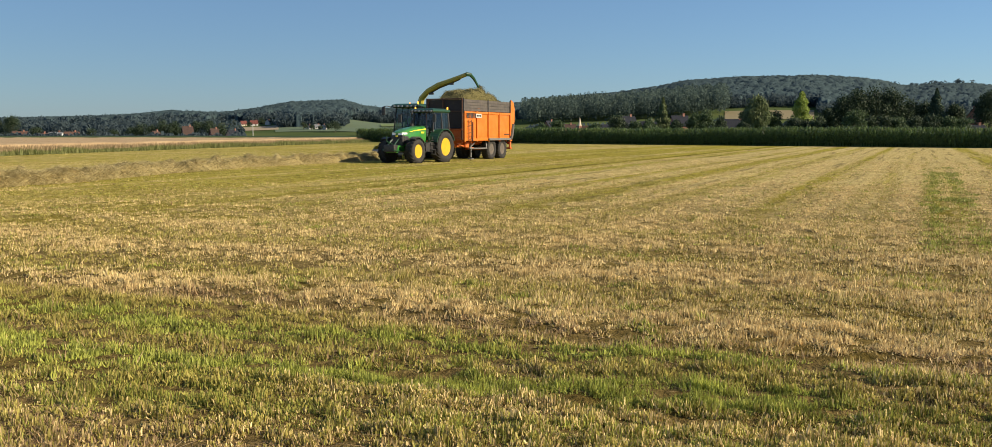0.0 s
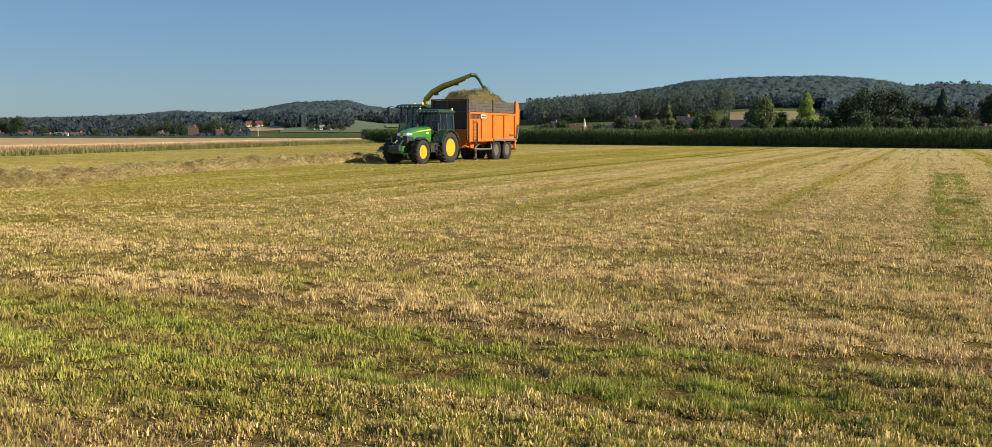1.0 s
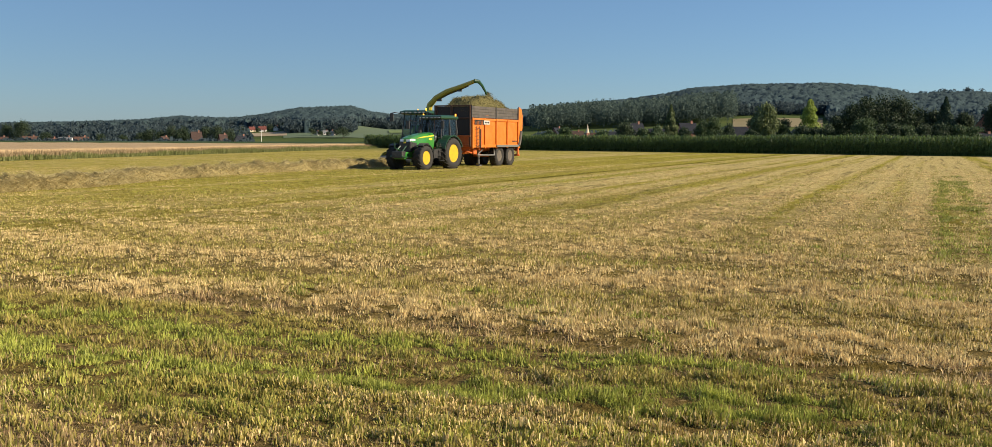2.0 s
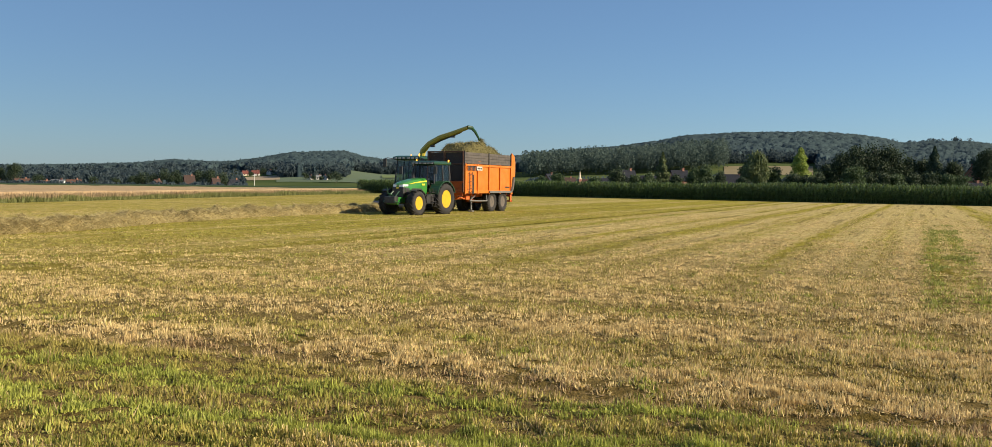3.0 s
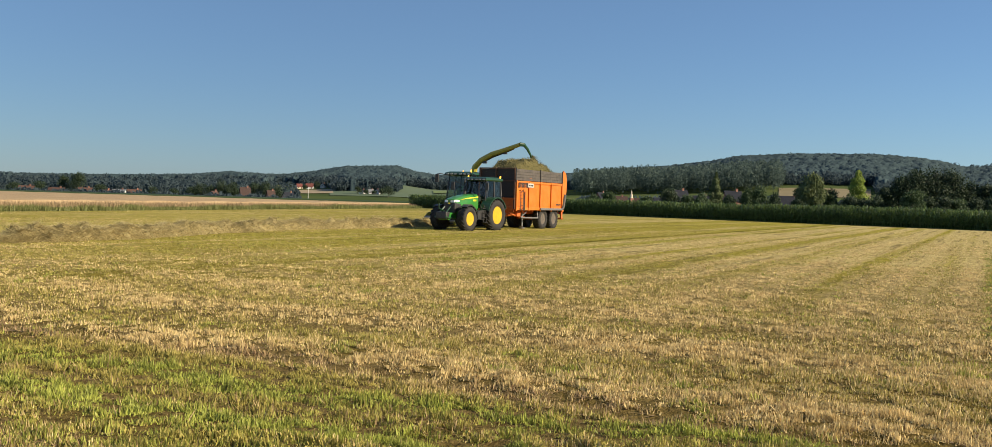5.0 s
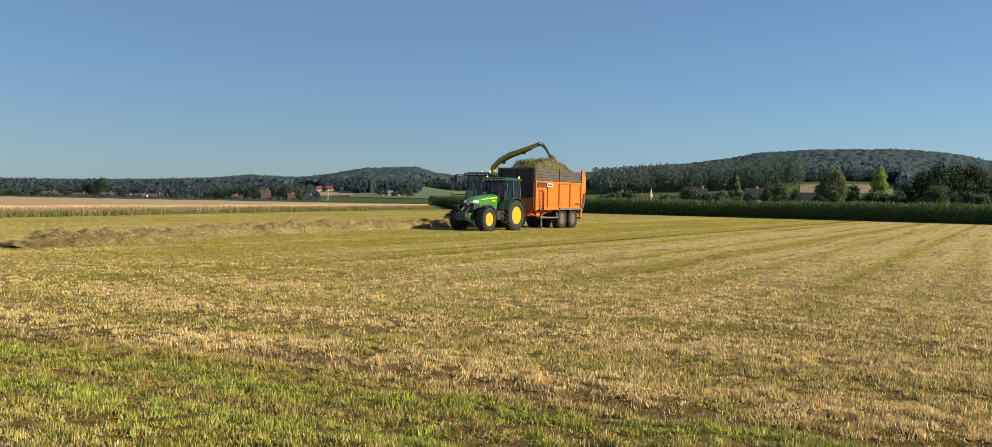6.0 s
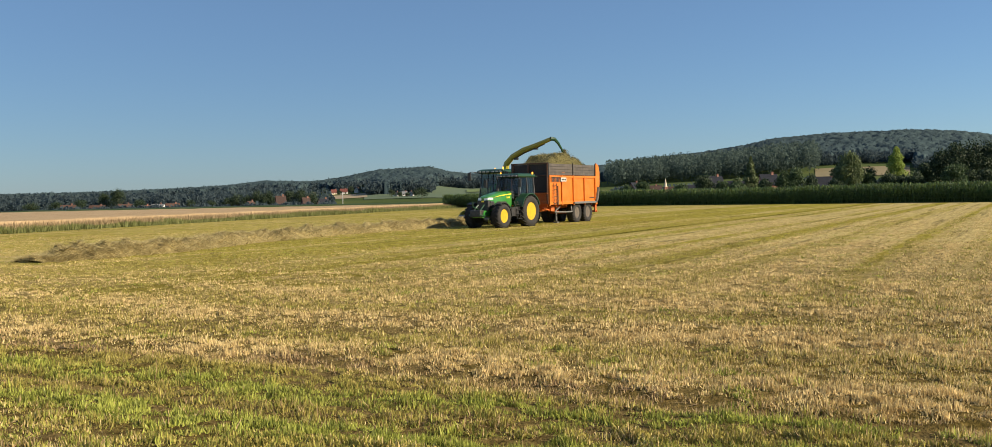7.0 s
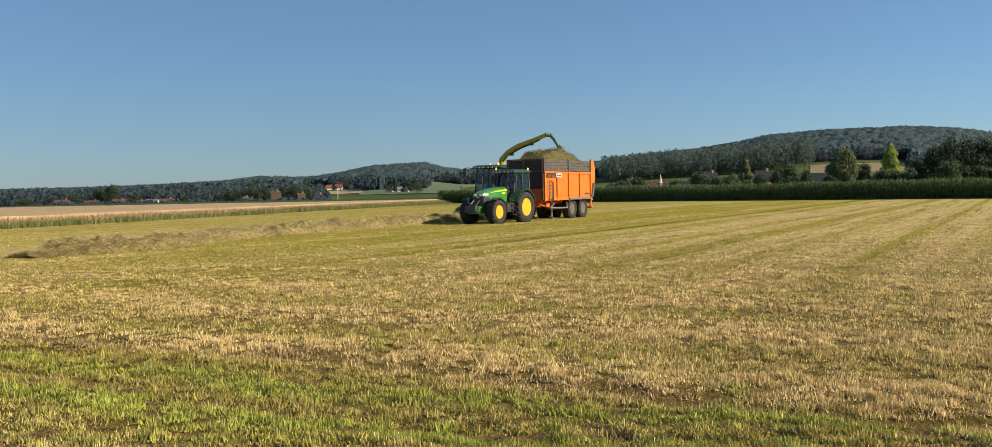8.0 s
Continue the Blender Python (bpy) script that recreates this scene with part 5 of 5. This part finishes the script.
    for s in (-1, 1):
        prism(bm, [(-0.9, 0.1), (0.35, 0.08), (0.4, 0.3), (-0.3, 0.85), (-0.9, 0.95)], cx + s * 1.2, cx + s * 1.28)
    part("pick_up", bm, M_SPOUT, t, "yellow-green pick-up header")
    bm = bmesh.new()
    tube(bm, [(cx - 1.18, 0.0, 0.42), (cx + 1.18, 0.0, 0.42)], 0.24, 14)
    part("pick_up_reel", bm, M_STEEL, t)
    for o in t.children:
        o.location.y = -2.2
    # spout
    path = [(cx, -6.3, 2.9), (cx, -6.3, 3.6), (cx - 0.15, -6.25, 4.05), (cx - 0.75, -6.0, 4.5), (2.5, -5.85, 4.9), (1.6, -5.8, 5.15), (0.8, -5.6, 5.36), (0.1, -5.3, 5.52)]
    bm = bmesh.new()
    tube(bm, path, [0.29, 0.26, 0.23, 0.2, 0.18, 0.16, 0.145, 0.135], 8, 0.8)
    sp = part("spout", bm, M_SPOUT, t, "long arched yellow-green discharge spout")
    bm = bmesh.new()
    tube(bm, [(0.12, -5.28, 5.54), (-0.1, -5.5, 5.5), (-0.2, -5.8, 5.25), (-0.28, -6.1, 4.9), (-0.3, -6.25, 4.7)], [0.14, 0.13, 0.1, 0.08, 0.06], 8, 0.8)
    part("deflector", bm, M_DKGREEN, sp, "curved dark green spout end flap")
    bm = bmesh.new()
    tube(bm, [(3.3, -6.0, 4.33), (2.4, -5.9, 4.72), (1.5, -5.84, 5.0), (0.7, -5.6, 5.24)], 0.04, 6)
    for a, b, c in ((3.1, -5.98, 4.34), (1.5, -5.84, 4.96)):
        box(bm, a - 0.16, a + 0.16, b - 0.07, b + 0.07, c - 0.06, c + 0.1, 0.02)
    part("spout_ram", bm, M_BLACK, sp, "dark hydraulic spout ram")
    bm = bmesh.new()
    tube(bm, [(cx, -6.3, 2.8), (cx, -6.3, 3.1)], 0.5, 16)
    part("turntable", bm, M_BLACK, t)
    return t


tractor()
trailer()
heap()
harvester()


# ---- trees ----
M_BARK = plain("tree_bark", (0.10, 0.075, 0.05), 0.9, 0, 0.35, 2.0, None, 0.02)
LEAF = {
    "dark": leafy("dark_broadleaf", (0.020, 0.036, 0.018), (0.052, 0.076, 0.034), 0.65, 0.25),
    "mid": leafy("broadleaf", (0.034, 0.060, 0.025), (0.092, 0.132, 0.052), 0.6, 0.25),
    "willow": leafy("willow_leaf", (0.065, 0.092, 0.035), (0.165, 0.195, 0.078), 0.6, 0.3),
    "yellow": leafy("yellow_poplar_leaf", (0.16, 0.22, 0.04), (0.33, 0.40, 0.08), 0.55, 0.4),
    "conifer": leafy("conifer_needles", (0.021, 0.042, 0.024), (0.053, 0.083, 0.042), 0.7, 0.1),
}


def tree(name, bearing, dist, h, w, leaf, form="round", label="", count=1500):
    x, y = bearing * dist, dist
    t = new(name)
    t.matrix_world = Matrix.Translation((x, y, float(terrain(x, y)) - 0.1))
    tagged(t, label, "tree" if name != "bush" else "bush", group="trees behind the maize" if y < 330 else "village trees")
    count = int(count * (2.0 if y < 330 else 1.6))
    low = 0.05 if form in ("bush", "cone", "spire") else 0.14
    bm = bmesh.new()
    r0 = 0.03 * h
    tube(bm, [(0, 0, 0), (0.02 * h, 0, 0.25 * h), (0.0, 0.02 * h, 0.55 * h), (0.01 * h, 0, 0.88 * h)], [r0, r0 * 0.75, r0 * 0.5, r0 * 0.12], 8)
    for k in range(6):
        a, z = k * 2.4 + dist, (0.22 + 0.1 * k) * h
        l = w * 0.38 * (1 - 0.08 * k)
        tube(bm, [(0, 0, z), (l * 0.5 * math.cos(a), l * 0.5 * math.sin(a), z + 0.08 * h), (l * math.cos(a), l * math.sin(a), z + 0.14 * h)], [r0 * 0.4, r0 * 0.25, r0 * 0.08], 5)
    part("trunk", bm, M_BARK, t)
    if form in ("cone", "spire"):
        f = rng.uniform(0, 1, count) ** (0.75 if form == "cone" else 0.9)
        prof = (1 - f) ** (0.85 if form == "cone" else 0.6) if form == "cone" else np.sin(np.pi * np.clip(f * 0.86 + 0.12, 0, 1)) ** 0.8
        an = rng.uniform(0, 2 * np.pi, count)
        wob = 1 + 0.25 * np.sin(3 * an + 9 * f) + 0.2 * np.sin(f * 34)
        rr = 0.5 * w * prof * wob * rng.uniform(0.55, 1.05, count)
        P = np.c_[rr * np.cos(an), rr * np.sin(an), h * (0.06 + 0.94 * f)]
        out = np.c_[np.cos(an), np.sin(an), np.full(count, 0.3)]
    else:
        nl = 17 if form != "bush" else 10
        C, R = [], []
        for k in range(nl):
            a, q = rng.uniform(0, 2 * np.pi), rng.uniform(0, 1)
            zc = low + (1 - low) * (0.3 + 0.5 * q)
            rad = 0.5 * w * (0.62 if q < 0.6 else 0.4) * rng.uniform(0.5, 1)
            C.append((rad * math.cos(a), rad * math.sin(a), zc * h))
            R.append((w * rng.uniform(0.2, 0.33), h * rng.uniform(0.13, 0.22)))
        C.append((0, 0, h * 0.78))
        R.append((w * 0.3, h * 0.22))
        C.append((0, 0, h * 0.42))
        R.append((w * 0.46, h * 0.3))
        C, R = np.array(C), np.array(R)
        i = rng.integers(0, len(C), count)
        d = rng.normal(0, 1, (count, 3))
        d /= np.linalg.norm(d, axis=1)[:, None]
        sh = rng.uniform(0.45, 1.12, count)[:, None]
        P = C[i] + d * np.c_[R[i, 0], R[i, 0], R[i, 1]] * sh
        P[:, 2] = np.maximum(P[:, 2], low * h * rng.uniform(0.4, 1.2, count))
        out = d
    V, F = leaf_quads(P, out, 0.24 if h > 9 else 0.21, 0.9 if form == "willow" else 0.0, 0.85)
    fast_mesh("crown", V, F, LEAF[leaf], t)
    return t


DK, RB = "dark full-crowned broadleaf tree behind the maize field", "rounded green bush behind the maize field"
tree("willow_tree", 0.281, 280, 12.3, 9.4, "willow", "willow", "tall grey-green willow with drooping foliage", 3800)
tree("bush", 0.303, 282, 8.6, 5.0, "mid", "bush", RB)
tree("poplar_tree", 0.331, 280, 13.9, 4.6, "yellow", "spire", "slender yellow-green young poplar lit by the sun", 2600)
tree("bush", 0.322, 270, 6.2, 7.0, "dark", "bush", "low dark bush under the yellow poplar")
tree("bush", 0.338, 270, 5.6, 6.0, "dark", "bush", "low dark bush under the yellow poplar")
for b, h, w in ((0.362, 9.5, 7), (0.378, 13.2, 9), (0.394, 15.4, 10), (0.413, 16.4, 11), (0.431, 15.2, 9), (0.447, 12.0, 8)):
    tree("broadleaf_tree", b, 285, h, w, "dark", "round", DK, 3000)
tree("bush", 0.389, 262, 8.2, 7.2, "mid", "bush", RB, 2000)
for b, h, w in ((0.405, 6.6, 6), (0.42, 6.9, 6), (0.437, 6.4, 6.5), (0.455, 6.8, 6.5), (0.474, 6.9, 7), (0.49, 6.4, 6), (0.507, 6.0, 6), (0.35, 6.8, 6)):
    tree("bush", b, 266, h, w, "dark" if h > 6.5 else "mid", "bush", RB)
tree("conifer_tree", 0.477, 282, 15.0, 8.0, "conifer", "cone", "dark pointed conifer among the broadleaf trees", 2600)
tree("broadleaf_tree", 0.464, 288, 11.5, 8, "dark", "round", DK, 2200)
tree("broadleaf_tree", 0.498, 286, 11.0, 7.5, "dark", "round", DK, 2200)
tree("broadleaf_tree", 0.535, 276, 14.4, 8.5, "dark", "round", DK, 3000)
tree("broadleaf_tree", 0.565, 276, 13.0, 10, "dark", "round", DK, 2500)
tree("cypress_tree", 0.181, 280, 12.4, 5.6, "willow", "cone", "pointed green cypress lit from one side", 2600)
for b, h, w, l in ((0.215, 7.6, 5.0, "mid"), (0.229, 8.8, 5.5, "mid"), (0.244, 6.8, 4.5, "dark"), (0.132, 7.6, 6.4, "dark"), (0.15, 5.6, 5.5, "mid"), (0.167, 6.3, 4.8, "mid"), (0.106, 5.0, 5, "mid"), (0.066, 6.3, 5.0, "mid"), (0.05, 5.4, 5, "mid"), (0.196, 5.8, 4.5, "dark"), (0.268, 5.0, 4.5, "dark")):
    tree("bush", b, 275, h, w, l, "bush", RB)
VT = "dark garden tree among the village houses"
for b, h, w in ((-0.386, 10, 9), (-0.374, 9, 8), (-0.360, 12, 9.5), (-0.35, 11.5, 8), (-0.324, 11.5, 9), (-0.312, 12.2, 9), (-0.299, 11.0, 8), (-0.395, 8, 8), (-0.345, 8, 7), (-0.415, 6.5, 7), (-0.44, 7, 8), (-0.50, 8, 9), (-0.57, 8.5, 10), (-0.60, 7.5, 9), (-0.63, 8, 10)):
    tree("broadleaf_tree", b, 500, h, w, "dark", "round", VT, 1300)
tree("broadleaf_tree", -0.525, 520, 15, 12, "dark", "round", "large dark domed tree beyond the village", 2400)
tree("broadleaf_tree", -0.541, 525, 13, 9, "dark", "round", VT, 1500)
for b, d, h, w in ((-0.285, 905, 9, 9), (-0.268, 895, 5, 7), (-0.254, 905, 8, 8), (-0.241, 900, 8, 9), (-0.2, 725, 4.5, 6), (-0.1905, 728, 4, 4.5), (-0.209, 735, 7, 7), (-0.181, 730, 6, 7)):
    tree("bush", b, d, h, w, "dark", "bush", "dark garden shrub half hiding a house", 900)
tree("bush", -0.175, 690, 9, 11, "dark", "bush", "dark round bush at the field's edge")
tree("bush", -0.148, 640, 5, 6, "dark", "bush", "dark round bush at the field's edge", 800)


# ---- village ----
def tiles(name, col):
    m, nt, b = mat_new(name)
    co = coords(nt)
    n = noise_out(nt, co, 1.3, 4)
    w = nt.nodes.new("ShaderNodeTexWave")
    w.inputs["Scale"].default_value = 1.6
    w.bands_direction = "Z"
    nt.links.new(co, w.inputs["Vector"])
    nt.links.new(ramp(nt, n, [(0.3, tuple(v * 0.7 for v in col)), (0.7, tuple(v * 1.2 for v in col))]), b.inputs["Base Color"])
    b.inputs["Roughness"].default_value = 0.85
    b.inputs["Specular IOR Level"].default_value = 0.15
    bump(nt, b, w.outputs["Fac"], 0.5, 0.04)
    return m


M_ROOF = {"orange": tiles("orange_clay_tiles", (0.085, 0.050, 0.039)), "brown": tiles("brown_clay_tiles", (0.066, 0.043, 0.036)), "dark": tiles("dark_slate_tiles", (0.020, 0.022, 0.029)), "red": tiles("red_clay_tiles", (0.15, 0.055, 0.045)), "grey": tiles("grey_sheet_roof", (0.17, 0.175, 0.18))}
M_WALL = {"white": plain("white_plaster", (0.55, 0.53, 0.49), 0.8, 0, 0.08, 0.6), "brick": plain("red_brick", (0.24, 0.115, 0.08), 0.85, 0, 0.2, 1.5), "beige": plain("beige_plaster", (0.55, 0.46, 0.33), 0.85, 0, 0.12, 0.8)}
M_PANE = plain("dark_window_glass", (0.03, 0.035, 0.04), 0.1, 0, 0.2, 2.0)


def house(bearing, dist, length, depth, eave, ridge, roof, wall, turn, label):
    x, y = bearing * dist, dist
    t = new("house")
    t.matrix_world = pose(x, y, float(terrain(x, y)) - 0.15, 0, 0, turn)
    tagged(t, label, "house", group="village houses")
    bm = bmesh.new()
    k = 0.82 if dist > 440 else 1.0
    length, depth, eave, ridge = length * k, depth * k, eave * (k + 0.08), ridge * (k + 0.05)
    a, d = length / 2, depth / 2
    prism(bm, [(-d, 0), (d, 0), (d, eave), (0, ridge - 0.12), (-d, eave)], -a, a)
    walls = part("wall", bm, M_WALL[wall], t)
    bm = bmesh.new()
    k = (ridge - eave) / d
    o = 0.4
    prism(bm, [(-d - o, eave - o * k), (0, ridge), (d + o, eave - o * k), (d + o, eave - o * k + 0.18), (0, ridge + 0.2), (-d - o, eave - o * k + 0.18)], -a - 0.3, a + 0.3)
    rf = part("roof", bm, M_ROOF[roof], t)
    part("chimney", boxes((a * 0.5 - 0.35, a * 0.5 + 0.35, -0.3, 0.3, ridge - 0.8, ridge + 0.9), (a * 0.5 - 0.42, a * 0.5 + 0.42, -0.37, 0.37, ridge + 0.75, ridge + 0.9), bev=0.02), M_WALL["brick"], rf)
    n = max(2, int(length / 2.6))
    for i in range(n):
        wx = -a + length * (i + 0.5) / n
        if i == n // 2:
            part("door", boxes((wx - 0.5, wx + 0.5, -d - 0.05, -d + 0.05, 0.1, 2.1), bev=0.02), M_DOOR, t)
            continue
        win = part("window", boxes((wx - 0.65, wx + 0.65, -d - 0.05, -d + 0.03, 0.9, 2.2), bev=0.02), M_WALL["white"], t)
        part("pane", boxes((wx - 0.55, wx + 0.55, -d - 0.07, -d - 0.04, 1.0, 2.1), bev=0), M_PANE, win)
    for s in (-1, 1):
        win = part("window", boxes((s * a - 0.04, s * a + 0.04, -0.6, 0.6, eave - 0.5, eave + 0.7), bev=0.02), M_WALL["white"], t)
        part("pane", boxes((s * (a + 0.05) - 0.02, s * (a + 0.05) + 0.02, -0.5, 0.5, eave - 0.4, eave + 0.6), bev=0), M_PANE, win)
    return t


M_DOOR = plain("brown_door_wood", (0.12, 0.07, 0.04), 0.6)
for row in ((-0.517, 480, 8.5, 7.5, 2.6, 6.0, "orange", "brick", 25, "low house with an orange tiled roof"),
            (-0.493, 490, 6, 6, 2.6, 5.0, "orange", "brick", 50, "low brick house with an orange roof"),
            (-0.478, 505, 9, 7, 2.8, 5.6, "grey", "white", 0, "pale shed with a grey sheet roof"),
            (-0.461, 480, 8.5, 7, 2.6, 5.8, "orange", "white", 35, "white house with an orange tiled roof"),
            (-0.37, 470, 5, 5, 3.2, 6.2, "brown", "white", 65, "small brick house with a pale gable"),
            (-0.335, 470, 6, 8, 3.2, 9.0, "brown", "brick", 30, "tall house with a steep brown tiled roof"),
            (-0.306, 465, 4.5, 5, 4.0, 7.6, "brown", "brick", 35, "orange brick house with a brown roof"),
            (-0.286, 470, 7, 6.5, 2.8, 6.8, "dark", "beige", 55, "beige house with a dark slate roof"),
            (-0.322, 475, 4, 3, 2.4, 3.4, "grey", "white", 0, "small white outbuilding beside a house"),
            (-0.2625, 915, 9, 7, 2.8, 6.4, "red", "white", 10, "white house with a red roof on the slope"),
            (-0.274, 930, 7, 7, 2.8, 6.2, "red", "beige", 30, "beige house with a red roof on the slope"),
            (-0.247, 915, 5.5, 6, 3.4, 5.8, "dark", "white", 70, "white house with a dark roof on the slope"),
            (-0.203, 740, 5, 5, 2.4, 4.4, "dark", "white", 65, "small white house near the wood"),
            (-0.194, 745, 5, 5, 2.6, 4.6, "grey", "white", 20, "small white house near the wood"),
            (-0.187, 735, 5, 5, 2.8, 5.0, "dark", "white", 80, "small white house near the wood"),
            (-0.55, 500, 10, 7, 2.6, 5.6, "orange", "brick", 10, "low house with an orange tiled roof"),
            (-0.585, 480, 9, 7, 2.8, 6.2, "orange", "brick", 20, "long house with an orange tiled roof"),
            (0.199, 300, 5.5, 5, 4.0, 6.8, "dark", "brick", 15, "gabled brick house with a dark slate roof"),
            (0.257, 300, 9.5, 7, 2.2, 5.6, "dark", "white", 4, "white house with a dark slate roof"),
            (0.518, 300, 6, 6, 5.0, 9.0, "dark", "brick", 60, "brick house with a dark roof"),
            (0.520, 272, 5, 4, 2.4, 3.6, "dark", "beige", 0, "low beige shed with a dark roof"),
            (0.058, 420, 7, 7, 3.5, 8.6, "dark", "brick", 60, "brick house with a steep dark roof"),
            (0.076, 440, 9, 7, 3.0, 7.0, "brown", "brick", 5, "brick house with a brown roof"),
            (0.104, 450, 10, 7, 3.2, 7.2, "orange", "brick", -10, "brick house with an orange roof"),
            (0.121, 440, 9, 7, 3.0, 6.2, "dark", "brick", 10, "brick house with a dark roof"),
            (0.142, 340, 6, 6, 4.2, 7.8, "dark", "brick", 20, "gabled brick house with a dark roof"),
            (0.165, 360, 7, 6, 3.0, 6.0, "dark", "brick", 0, "brick house with a dark roof"),
            (0.395, 330, 7, 6, 4.0, 8.4, "grey", "white", 20, "white house with a pale roof among the trees")):
    house(*row)


def church():
    x, y = 0.091 * 470, 470
    t = new("church")
    t.matrix_world = pose(x, y, float(terrain(x, y)) - 0.1, 0, 0, 20)
    tagged(t, "small brick village church with a pale pointed spire", "church")
    part("tower", boxes((-0.9, 0.9, -0.9, 0.9, 0, 6.6), (-1.0, 1.0, -1.0, 1.0, 6.4, 6.7), bev=0.05), M_WALL["brick"], t)
    bm = bmesh.new()
    tube(bm, [(0, 0, 6.6), (0, 0, 7.2), (0, 0, 11.0)], [1.0, 0.8, 0.05], 8)
    part("spire", bm, M_WALL["beige"], t, "pale pointed spire")
    bm = bmesh.new()
    prism(bm, [(-2.2, 0), (2.2, 0), (2.2, 2.8), (0, 5.0), (-2.2, 2.8)], 0.9, 7)
    part("nave", bm, M_WALL["white"], t)
    bm = bmesh.new()
    prism(bm, [(-2.5, 2.55), (0, 5.1), (2.5, 2.55), (2.5, 2.75), (0, 5.3), (-2.5, 2.75)], 0.9, 7.2)
    part("roof", bm, M_ROOF["orange"], t)


church()
x, y = -0.264 * 470, 470
mast = new("mast")
mast.matrix_world = Matrix.Translation((x, y, float(terrain(x, y)) - 0.1))
tagged(mast, "slim white mast standing beyond the wheat field", "mast")
bm = bmesh.new()
tube(bm, [(0, 0, 0), (0, 0, 4), (0, 0, 9.3)], [0.2, 0.17, 0.12], 10)
part("pole", bm, M_WALL["white"], mast)
part("cap", boxes((-0.3, 0.3, -0.3, 0.3, 9.2, 9.6), bev=0.05), M_ROOF["red"], mast)
